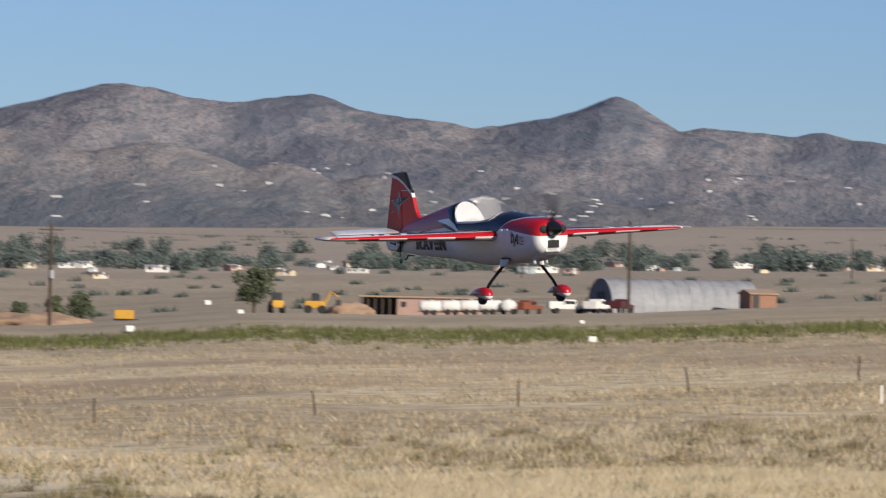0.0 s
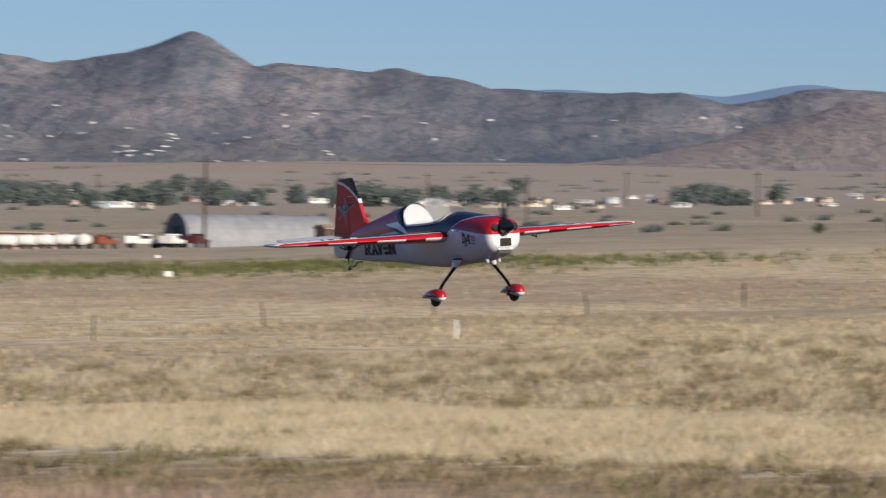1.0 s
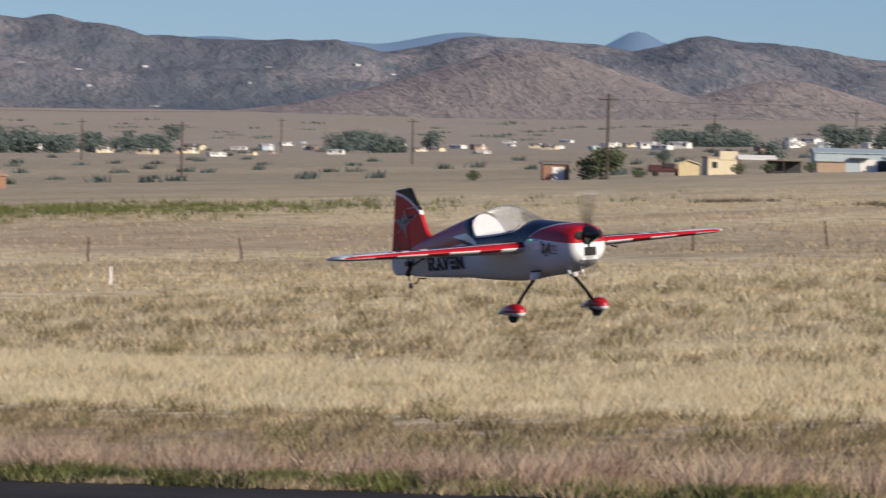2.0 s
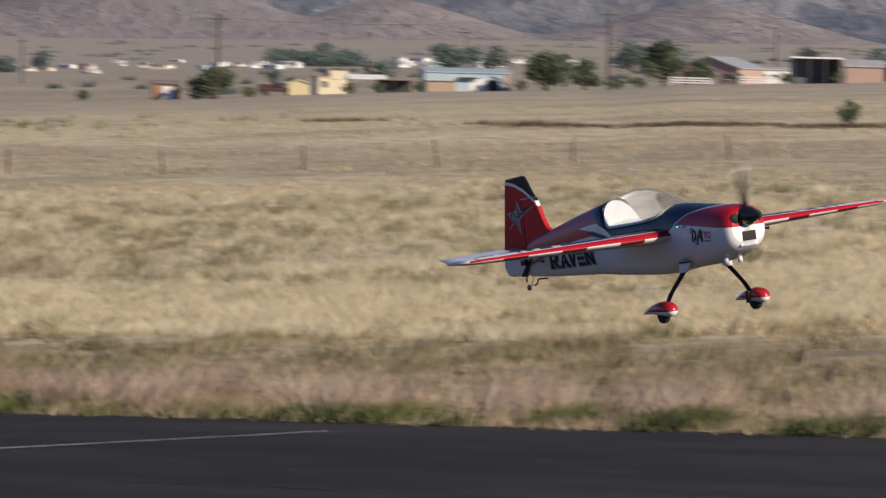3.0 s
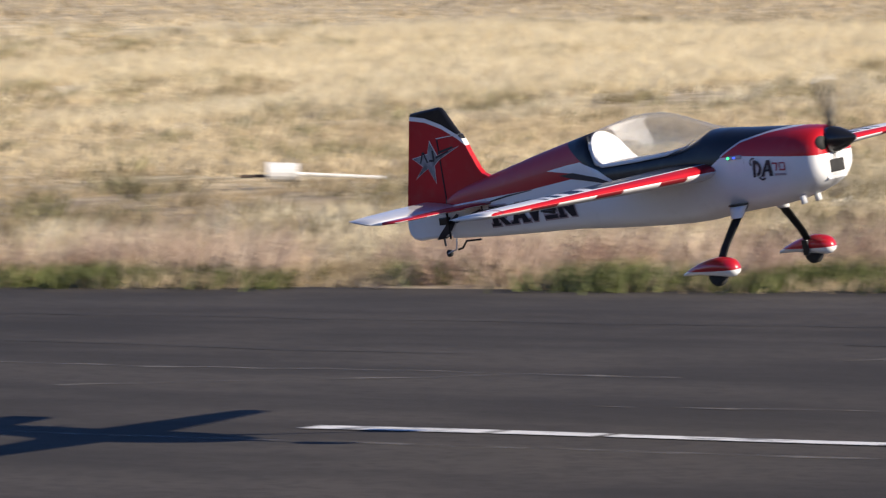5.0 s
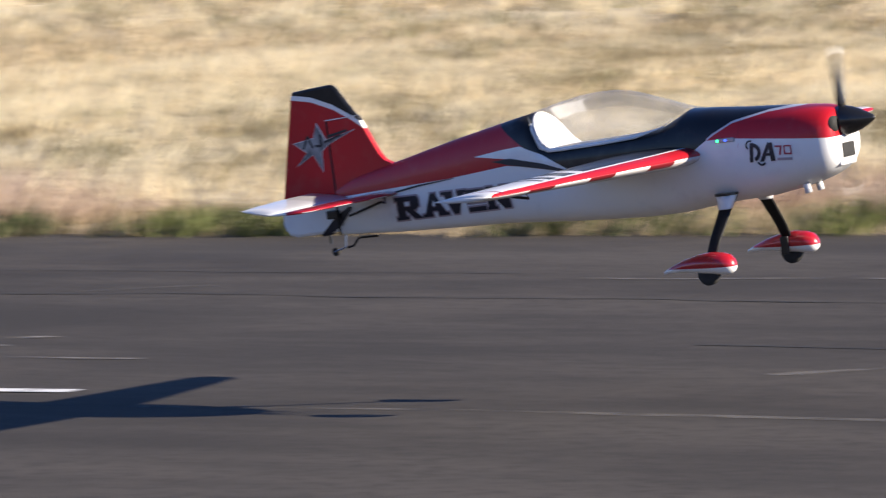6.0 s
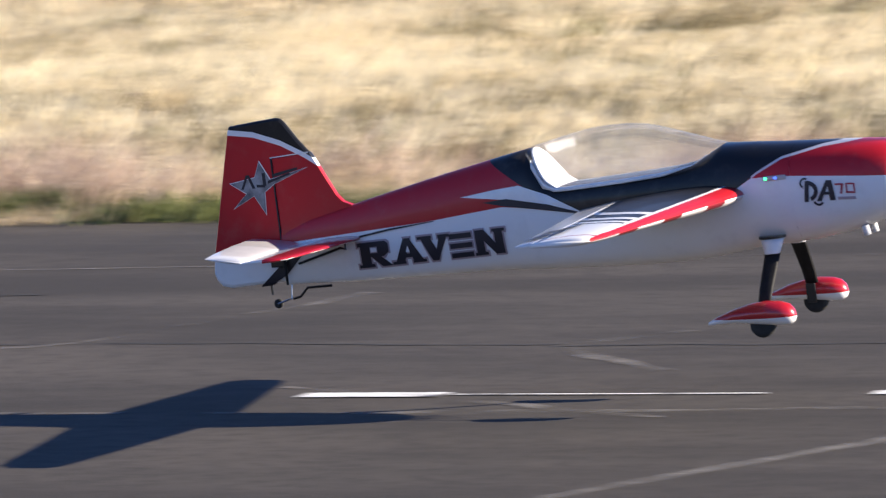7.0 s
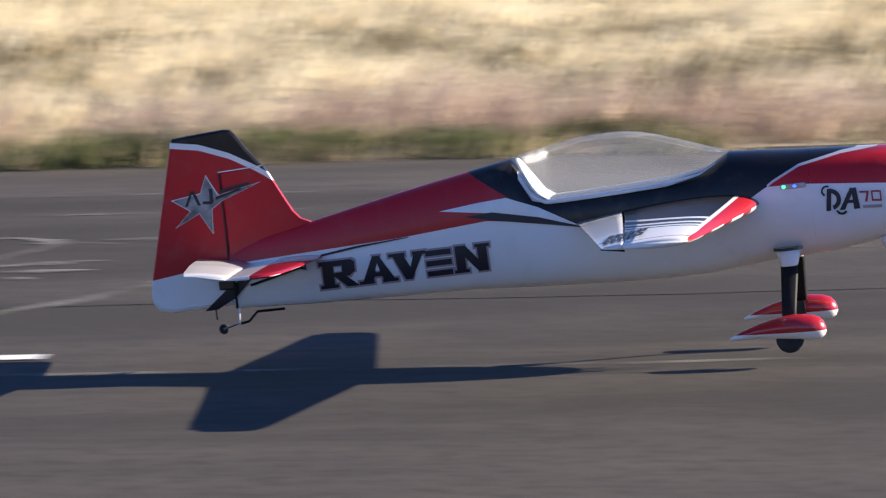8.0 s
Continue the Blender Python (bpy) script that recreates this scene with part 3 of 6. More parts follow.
def build_range(name, ridge, r0, rr, r1, material, label, rough, a0=40.0, a1=84.0, da=0.05, nr=60):
    az = np.arange(a0, a1, da)
    R = np.linspace(r0, r1, nr)
    el_top = ridge(az)
    k = np.exp(-0.5 * (np.arange(-40, 41) * da / 0.9) ** 2)
    soft_top = np.convolve(np.pad(el_top, 40, mode="edge"), k / k.sum(), mode="valid")
    A, RR = np.meshgrid(az, R, indexing="ij")
    wx, wy = -RR * np.sin(np.radians(A)), RR * np.cos(np.radians(A))
    warp = np.array([noise.noise(Vector((x * 0.0022, y * 0.0022, 9.1))) + 0.5 * noise.noise(Vector((x * 0.006, y * 0.006, 4.1))) for x, y in zip(wx.ravel(), wy.ravel())]).reshape(A.shape)
    foot = plain_el(A, np.full_like(RR, r0))
    t = (RR - r0) / (rr - r0)
    up = smooth01(t) ** 0.9
    down = 1 - smooth01((RR - rr) / max(r1 - rr, 1.0))
    off = np.clip(np.abs(t - 1) * 1.2, 0, 1)
    bent = A + warp * 0.9 * off
    crest = np.interp(bent, az, el_top) * (1 - off) + np.interp(bent, az, soft_top) * off
    el = foot - 0.05 + (crest - foot + 0.05) * np.where(RR <= rr, up, down)
    X, Y = -RR * np.sin(np.radians(A)), RR * np.cos(np.radians(A))
    nz = np.array([noise.fractal(Vector((x * 0.006, y * 0.006, 1.7)), 0.8, 2.0, 6) for x, y in zip(X.ravel(), Y.ravel())]).reshape(X.shape)
    el = el + nz * rough * np.clip(t * 1.6, 0, 1) * np.clip(1.25 - np.abs(t - 0.5) * 1.95, 0.12, 1)
    Z = EYE_H + RR * np.tan(np.radians(el))
    n, k = A.shape
    idx = np.arange(n * k).reshape(n, k)
    f = np.stack([idx[:-1, :-1], idx[:-1, 1:], idx[1:, 1:], idx[1:, :-1]], -1).reshape(-1, 4)
    ob = raw(name, np.stack([X, Y, Z], -1).reshape(-1, 3), f, material, True)
    return tagged(ob, label, "mountain", kind="structure")


build_ground()
CREST = [(40, 1), (52, 1.1), (54.4, 1.15), (55.8, 1.165), (56.6, 1.16), (57.4, 1.25), (58.07, 1.289), (58.38, 1.348), (58.55, 1.312), (58.76, 1.225), (59.03, 1.153), (59.42, 1.254), (59.8, 1.273), (60.24, 1.295), (60.62, 1.298), (60.84, 1.26), (61.06, 1.178), (61.49, 1.097), (62.04, 1.205), (62.26, 1.194), (63.36, 1.188), (63.85, 1.209), (64.19, 1.333), (64.53, 1.379), (64.69, 1.408), (64.81, 1.396), (64.97, 1.356), (65.71, 1.408), (66.05, 1.368), (66.1, 1.39), (66.28, 1.509), (66.53, 1.67), (66.68, 1.727), (66.75, 1.723), (66.88, 1.654), (67.08, 1.576), (67.38, 1.503), (67.74, 1.403), (68.05, 1.354), (68.53, 1.45), (69.18, 1.517), (69.45, 1.624), (69.65, 1.666), (69.9, 1.64), (70.18, 1.571), (70.4, 1.544), (70.66, 1.587), (70.98, 1.662), (71.25, 1.716), (71.5, 1.765), (71.69, 1.749), (71.99, 1.667), (72.79, 1.461), (74, 1.42), (76, 1.5), (84, 1.35)]      # skyline: bearing, elevation
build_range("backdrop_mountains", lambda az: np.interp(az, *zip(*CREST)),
            2900, 3500, 3900, M_MOUNT, "rocky mountain range speckled with dark scrub, haze-blue in its colours", 0.24)
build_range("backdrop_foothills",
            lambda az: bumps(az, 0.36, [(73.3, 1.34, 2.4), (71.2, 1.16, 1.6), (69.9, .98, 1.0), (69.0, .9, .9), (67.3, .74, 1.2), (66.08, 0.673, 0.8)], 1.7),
            2450, 2800, 3050, M_FOOT, "foothill with dark scrub on its lower slopes, haze-blue in its colours", 0.17, a0=62.5)
build_range("backdrop_hills",
            lambda az: bumps(az, 0.42, [(60.05, 1.17, 1.75), (57.6, 0.95, 1.3), (54.6, 0.98, 1.6), (50.5, 0.95, 1.8)], 1.7),
            2450, 2800, 3050, M_HILL, "smooth pinkish-tan grassy foothill with scattered shrubs", 0.05, a1=66.0)
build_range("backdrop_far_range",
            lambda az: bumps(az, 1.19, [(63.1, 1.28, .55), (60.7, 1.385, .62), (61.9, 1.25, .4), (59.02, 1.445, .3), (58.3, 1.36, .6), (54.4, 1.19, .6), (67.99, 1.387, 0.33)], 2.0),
            4300, 4500, 4600, M_FAR, "far mountain range in painted haze blue, faintly glowing", 0.01, da=0.08, nr=8)


# ================= runway =================
def q_edge(u):
    return 23.47 + 0.0148 * u


def ribbon(name, pts, width, lift, material, parent, label=""):
    """A flat strip laid on the runway along pts of (x, y)."""
    bm = bmesh.new()
    prev = None
    for i, (x, y) in enumerate(pts):
        a, b = pts[max(i - 1, 0)], pts[min(i + 1, len(pts) - 1)]
        d = Vector((b[0] - a[0], b[1] - a[1])).normalized()
        w = width[i] if isinstance(width, list) else width
        l, r = (x - d.y * w / 2, y + d.x * w / 2), (x + d.y * w / 2, y - d.x * w / 2)
        cur = [bm.verts.new((p[0], p[1], float(land(*p)) + lift)) for p in (l, r)]
        if prev:
            bm.faces.new((prev[0], prev[1], cur[1], cur[0]))
        prev = cur
    return part(name, bm, material, parent, label)


def wiggle(a, b, amp, n=26, seed=0):
    a, b = Vector(a), Vector(b)
    d = (b - a)
    side = Vector((-d.y, d.x)).normalized()
    out = []
    for i in range(n + 1):
        t = i / n
        s = noise.noise(Vector((t * d.length * 0.9, seed * 7.3, 0.5))) + 0.5 * noise.noise(Vector((t * d.length * 3.1, seed * 3.1, 2.5)))
        p = a + d * t + side * (s * amp)
        out.append((p.x, p.y))
    return out


def build_runway():
    us = np.linspace(-150, 70, 441)
    rows = []
    rng = np.random.RandomState(4)
    jag = 0.05 * rng.randn(len(us))
    for u, j in zip(us, jag):
        qe = q_edge(u) + j
        rows.append([uq(u, q) for q in (9.0, 11.5, 14, 16.5, 19, 21.5, qe)])
    P = np.array(rows)
    Z = GX * P[..., 0] + GY * P[..., 1]
    Z = land(P[..., 0], P[..., 1])
    top = np.concatenate([P, Z[..., None]], -1)
    skirt = top[:, -1:].copy()
    skirt[..., 2] -= 0.14
    V = np.concatenate([top, skirt], 1)
    n, k = V.shape[:2]
    idx = np.arange(n * k).reshape(n, k)
    f = np.stack([idx[:-1, :-1], idx[1:, :-1], idx[1:, 1:], idx[:-1, 1:]], -1).reshape(-1, 4)
    ob = raw("runway", V.reshape(-1, 3), f, M_ASPHALT)
    tagged(ob, "dark grey weathered asphalt runway with cracks", "runway", kind="structure")
    # worn centre line
    for u0, u1, w in ((-27.0, -24.6, .09), (-24.1, -21.0, .08), (-20.8, -19.3, .08), (-18.35, -17.4, .13), (-14.58, -13.72, .13), (-13.68, -13.2, .12), (-13.15, -10.97, .10),
                      (-6.24, -5.8, .12), (-5.78, -4.82, .022), (-4.5, -3.82, .10), (-3.72, -2.9, .12), (3.2, 7.0, .11), (-44, -40, .11), (-35.5, -31.5, .11)):
        ribbon("centre_line", [uq(u, 16.02 + 0.02 * math.sin(u * 1.7)) for u in np.linspace(u0, u1, 8)], w, 0.004, M_PAINT, ob, "worn white painted line")
    cracks = [((-60, 12.97), (20, 16.48), .05, .045, 150, M_TAR), ((-20.5, 17.55), (-15.5, 17.7), .05, .03, 30, M_TAR),
              ((-10.44, 17.43), (-6.7, 17.27), .04, .03, 26, M_CRACK), ((-6.72, 17.24), (4, 17.6), .05, .03, 50, M_CRACK),
              ((-5.3, 13.2), (-4.46, 16.01), .05, .05, 16, M_TAR), ((-4.46, 16.01), (-3.7, 18.0), .06, .05, 14, M_TAR), ((-3.7, 18.0), (-2.2, 20.4), .08, .04, 14, M_TAR),
              ((-9.6, 16.5), (-8.51, 17.44), .06, .05, 14, M_TAR), ((-8.51, 17.44), (-8.2, 19.2), .06, .035, 14, M_TAR),
              ((-6.72, 17.24), (-6.45, 17.7), .03, .045, 8, M_TAR), ((-6.72, 17.24), (-6.1, 16.4), .04, .05, 10, M_TAR), ((-7.1, 16.0), (-5.6, 15.2), .06, .035, 14, M_TAR),
              ]
    more = [((-33.6, 17.0), (-32.9, 20.8), .06, .06, 18, M_TAR), ((-12.6, 20.2), (-2.0, 20.9), .04, .03, 50, M_TAR), ((-16, 19.3), (-9.5, 19.2), .05, .03, 30, M_CRACK),
              ((-18.0, 16.6), (-16.2, 17.62), .08, .03, 14, M_TAR), ((-15.4, 18.6), (-14.0, 19.6), .07, .03, 12, M_TAR), ((-24, 18.8), (-17.5, 18.5), .05, .02, 30, M_CRACK),
              ((-29, 16.6), (-21, 17.0), .05, .025, 30, M_CRACK), ((-2.9, 18.8), (4.0, 19.0), .05, .03, 30, M_TAR), ((-23, 20.1), (-13, 20.4), .06, .02, 40, M_CRACK),
              ((-15.0, 16.5), (-12.2, 16.6), .05, .025, 14, M_TAR), ((-8.0, 21.4), (-3.4, 21.7), .06, .025, 24, M_TAR)]
    for i, (a, b, amp, w, n, m) in enumerate(cracks + more):
        ribbon("crack", wiggle(a, b, amp * 1.9, n, i), [w * (.9 + .9 * noise.noise(Vector((k * .55, i * 3.7, 0)))) * (1.5 if m is M_TAR else .8) for k in range(n + 1)], 0.0016 + 0.0001 * i, m, ob, "sealed crack" if m is M_TAR else "open crack")
    for i, (cx, cy, rx, ry) in enumerate(((-10.75, 20.1, .36, .34), (-4.6, 19.3, .2, .5))):
        ring_ = [(cx + rx * math.cos(a) * (1 + .2 * math.sin(3 * a)), cy + ry * math.sin(a)) for a in [k * math.pi / 14 for k in range(-4, 19)]]
        ribbon("crack", ring_, .05, 0.0044, M_CHALK if i == 0 else M_TAR, ob, "curved sealed crack")
    ribbon("cross_line", wiggle((-33.3, 17.4), (-33.12, 20.6), .05, 30, 41), [.075 * (1.05 - .6 * k / 30) for k in range(31)], 0.0052, M_PAINT, ob, "faded white line across the runway")
    # scuffed pale patches
    rng = random.Random(5)
    for cx, cy in ((-13.5, 17.1), (-4.35, 19.8), (-4.3, 18.6), (-11.0, 20.2), (-3.0, 19.4)):
        for _ in range(5):
            x, y = cx + rng.uniform(-.22, .22), cy + rng.uniform(-.25, .25)
            ribbon("scuff", wiggle((x, y), (x + rng.uniform(.12, .4), y + rng.uniform(-.15, .15)), .06, 6, rng.random() * 9), [.01, .05, .09, .11, .09, .05, .01], 0.0045, M_CHALK, ob, "chalky scuff")
    return ob


build_runway()


# ================= grass =================
def tufts(name, place, n, blades, height, width, spread, material, seed, label):
    rng = np.random.RandomState(seed)
    x, y, hs = place(rng, n)
    N = len(x)
    bx = np.repeat(x, blades) + rng.normal(0, spread, N * blades)
    by = np.repeat(y, blades) + rng.normal(0, spread, N * blades)
    h = np.repeat(hs, blades) * height * rng.uniform(.5, 1.2, N * blades)
    a = np.repeat(rng.normal(0, .5, N), blades) + rng.normal(0, .8, N * blades)          # the wind lays it over
    lean = rng.uniform(.3, 1.15, N * blades) * h
    w = width * rng.uniform(.6, 1.3, N * blades)
    z = land(bx, by) - 0.01
    f = rng.uniform(0, 2 * np.pi, N * blades)
    b1 = np.stack([bx - np.sin(f) * w, by + np.cos(f) * w, z], 1)
    b2 = np.stack([bx + np.sin(f) * w, by - np.cos(f) * w, z], 1)
    tip = np.stack([bx + np.cos(a) * lean, by + np.sin(a) * lean, z + h], 1)
    V = np.stack([b1, b2, tip], 1).reshape(-1, 3)
    ob = raw(name, V, np.arange(len(V)).reshape(-1, 3), material)
    return tagged(ob, label, "grass", kind="stuff")


def belt(q0, q1, u0, u1, cover=0.0, scale=0.4, seed=0):
    def place(rng, n):
        u, q = rng.uniform(u0, u1, n), rng.uniform(q0, q1, n)
        q = q + np.where(q0 < 24, 0.0148 * u, 0)
        x, y = uq(u, q)
        v = np.array([noise.noise(Vector((a * scale, b * scale, seed))) for a, b in zip(x, y)])
        keep = v > cover - 1.0 if cover < 0.01 else v > cover - 0.5
        return x[keep], y[keep], np.clip(0.75 + 0.7 * v[keep], .3, 1.5)
    return place


def fan(r0, r1, az0, az1, seed=0, scale=0.08, thin=0.25):
    def place(rng, n):
        r = np.exp(rng.uniform(math.log(r0), math.log(r1), n))
        az = np.radians(rng.uniform(az0, az1, n))
        x, y = -r * np.sin(az), r * np.cos(az)
        q = -x * SP + y * CP
        v = np.array([noise.noise(Vector((a * scale, b * scale, seed))) for a, b in zip(x, y)])
        keep = (q > 36) & (v > -0.25) & ((((q < 46) | (q > 62)) & ((q < 88) | (q > 112))) | (rng.uniform(0, 1, n) < thin))
        keep &= (r < 168) | (r > 228) | (rng.uniform(0, 1, n) < .6)
        return x[keep], y[keep], np.clip(0.8 + 0.6 * v[keep], .4, 1.5)
    return place


tufts("dry_grass", belt(24.5, 35, -66, 12, 0.42, 0.5, 1.0), 30000, 7, 0.09, 0.006, 0.06, M_SEDGE, 1, "low brown dry grass tufts on bare soil")
tufts("dry_grass", belt(24.0, 37, -66, -27, 0.56, 0.7, 4.0), 8000, 7, 0.12, 0.006, 0.07, M_SEDGE, 2, "sparse tan grass tufts")
tufts("dry_grass", belt(24.0, 37, -27, 12, 0.40, 0.7, 4.0), 14000, 7, 0.12, 0.006, 0.07, M_STRAW, 15, "straw-coloured grass tufts")
tufts("bunch_grass", belt(25.5, 34, -27, 12, 0.50, 1.1, 15.0), 5000, 22, 0.20, 0.012, 0.12, M_STRAW, 16, "pale straw bunch grass clumps beside the runway")
tufts("tall_straw_grass", belt(34.5, 44.5, -90, -47, 0.0, 0.3, 2.0), 16000, 6, 0.24, 0.008, 0.09, M_STRAW, 3, "tall pale straw grass strip")
tufts("tall_straw_grass", belt(32.5, 45.5, -28, 12, 0.0, 0.3, 2.0), 20000, 6, 0.24, 0.008, 0.09, M_STRAW, 12, "tall pale straw grass strip")
tufts("tall_straw_grass", belt(47, 80, -74, -46, 0.40, 0.12, 2.0), 22000, 7, 0.30, 0.012, 0.14, M_STRAW, 13, "stand of tall pale straw grass")
tufts("pink_grass", belt(23.7, 25.6, -70, 12, 0.56, 1.1, 3.0), 12000, 10, 0.32, 0.006, 0.07, M_PINK, 4, "pinkish seed-headed grass beside the runway")
tufts("green_weeds", belt(23.35, 24.1, -70, 12, 0.52, 1.5, 5.0), 9000, 11, 0.15, 0.010, 0.08, M_GREEN, 5, "fresh green weeds along the pavement edge")
tufts("edge_grass", belt(23.32, 25.0, -70, 12, 0.25, 1.2, 17.0), 14000, 8, 0.12, 0.007, 0.07, M_SEDGE, 9, "low brown grass creeping over the pavement edge")
M_OLIVE = mat("olive_blades", (0.33, 0.27, 0.155), (0.19, 0.16, 0.09), 0.9, 1.5, island=.25, leafy=.2)
tufts("bunch_grass", belt(25.5, 34.5, -115, 10, 0.62, 1.3, 11.0), 4000, 26, 0.17, 0.012, 0.12, M_OLIVE, 10, "dark olive bunch grass clumps beside the runway")
tufts("bunch_grass", belt(26.5, 47, -27, 12, 0.52, 0.9, 19.0), 5200, 24, 0.20, 0.013, 0.16, M_OLIVE, 18, "dark olive bunch grass clumps among the straw")
tufts("bunch_grass", belt(45.0, 84, -115, 10, 0.64, 1.3, 11.0), 8000, 26, 0.20, 0.014, 0.13, M_OLIVE, 14, "dark olive bunch grass clumps scattered over the field")
tufts("bunch_grass", belt(45.0, 82, -115, 10, 0.60, 1.1, 15.0), 11000, 22, 0.25, 0.013, 0.13, M_STRAW, 11, "pale straw bunch grass clumps scattered over the field")
tufts("straw_field", fan(40, 300, 2, 74, 6.0, thin=.7), 120000, 5, 0.15, 0.022, 0.36, M_FIELDSTRAW, 6, "wide field of dry straw grass")
tufts("brown_field", fan(45, 260, 2, 73, 9.0, 0.12, 1.0), 40000, 6, 0.17, 0.022, 0.34, M_SEDGE, 7, "patches of brown dry grass in the field")
tufts("field_shrubs", belt(25.5, 75, -110, 10, 0.76, 0.8, 7.0), 16000, 18, 0.20, 0.012, 0.10, mat("sage_leaves", (0.25, 0.23, 0.12), (0.18, 0.165, 0.085), 0.9, 1, island=.35), 8, "low grey-green field shrubs")


def strip_of_reeds(name, a0, e0, a1, e1, n, h, depth, material, seed, label, keep=0.0):
    rng = np.random.RandomState(seed)
    p, q = sight(a0, e0), sight(a1, e1)
    def place(r, m):
        t = r.uniform(0, 1, m)
        v = np.array([noise.noise(Vector((k * 18, seed, 0))) for k in t])
        ok = v > keep
        az, rad = a0 + (a1 - a0) * t, None
        x = p.x + (q.x - p.x) * t + r.normal(0, depth, m)
        y = p.y + (q.y - p.y) * t + r.normal(0, depth, m)
        return x[ok], y[ok], np.clip(.8 + v[ok], .4, 1.6)
    return tufts(name, place, n, 10, h, h * 0.09, h * 0.7, material, seed, label)


M_WEED = mat("dark_weeds", (0.10, 0.075, 0.05), (0.07, 0.055, 0.035), 0.9, 1, island=.3)
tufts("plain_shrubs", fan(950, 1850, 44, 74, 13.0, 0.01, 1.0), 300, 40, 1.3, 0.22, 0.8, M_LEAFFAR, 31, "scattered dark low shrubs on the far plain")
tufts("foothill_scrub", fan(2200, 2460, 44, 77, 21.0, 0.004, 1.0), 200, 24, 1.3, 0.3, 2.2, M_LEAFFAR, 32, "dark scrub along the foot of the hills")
strip_of_reeds("green_reeds", 74.7, -0.80, 64.01, -0.49, 5200, 0.30, 11.0, M_GREEN, 21, "strip of green reeds in a wet ditch", 0.0)
strip_of_reeds("ditch_scrub", 62.5, -.30, 54.5, -.20, 1800, 0.19, 1.0, M_WEED, 22, "line of dark dry weeds along a berm", 0.22)
strip_of_reeds("ditch_scrub", 56.5, -.245, 45.0, -.07, 2400, 0.19, 1.0, M_WEED, 23, "line of dark dry weeds along a berm", 0.0)


# ================= things on the plain =================
def stand(ob, az, r, turn=0.0, sink=0.0):
    ob.matrix_basis = Matrix.Translation(at(az, r) - Vector((0, 0, sink))) @ Matrix.Rotation(radians(az + turn), 4, "Z") @ Matrix.Diagonal((*ob.scale, 1))
    return ob


def thing(name, label, category, group=""):
    return tagged(new(name), label, category, group)


def gable(w, d, h, rh, over=.25):
    """Roof sheet with thickness over a w x d building, ridge along x."""
    bm = bmesh.new()
    for s in (-1, 1):
        ps = [(-w / 2 - over, s * (d / 2 + over), h - over * rh / (d / 2)), (w / 2 + over, s * (d / 2 + over), h - over * rh / (d / 2)), (w / 2 + over, 0, h + rh), (-w / 2 - over, 0, h + rh)]
        lo = [bm.verts.new(p) for p in ps]
        hi = [bm.verts.new((x, y, z + .12)) for x, y, z in ps]
        bm.faces.new(lo)
        bm.faces.new(hi)
        for i in range(4):
            bm.faces.new((lo[i], lo[(i + 1) % 4], hi[(i + 1) % 4], hi[i]))
    return bm


def gable_wall(w, d, h, rh):
    bm = bmesh.new()
    ends = []
    for x in (-w / 2, w / 2):
        ends.append([bm.verts.new(p) for p in ((x, -d / 2, -.4), (x, d / 2, -.4), (x, d / 2, h), (x, 0, h + rh), (x, -d / 2, h))])
    for e in ends:
        bm.faces.new(e)
    for i in range(5):
        bm.faces.new((ends[0][i], ends[0][(i + 1) % 5], ends[1][(i + 1) % 5], ends[1][i]))
    return bm


def house(label, w, d, h, rh, wall, roof, doors=((.2, .9, 2.0, M_PLASTER),), windows=((-.25, 1.0, .9),), name="house", end=False, group=""):
    """A gabled building; its front looks along -y (or its gable end does)."""
    ob = thing(name, label, "building", group)
    part("wall", gable_wall(w, d, h, rh), wall, ob)
    part("roof", gable(w, d, h, rh), roof, ob)
    def face(u0, u1, z0, z1, depth):
        if end:
            return boxm(-w / 2 - depth, -w / 2 + .05, u0, u1, z0, z1)
        return boxm(u0, u1, -d / 2 - depth, -d / 2 + .05, z0, z1)
    span = d if end else w
    for f, dw, dh, m in doors:
        part("door", face(f * span - dw / 2, f * span + dw / 2, 0, dh, .05), m, ob)
    for f, ww, wh in windows:
        win = part("window", face(f * span - ww / 2, f * span + ww / 2, .7, .7 + wh, .04), M_GLASS, ob)
        part("frame", face(f * span - ww / 2 - .08, f * span + ww / 2 + .08, .6, .7, .09), M_PLASTER, win)
    return ob


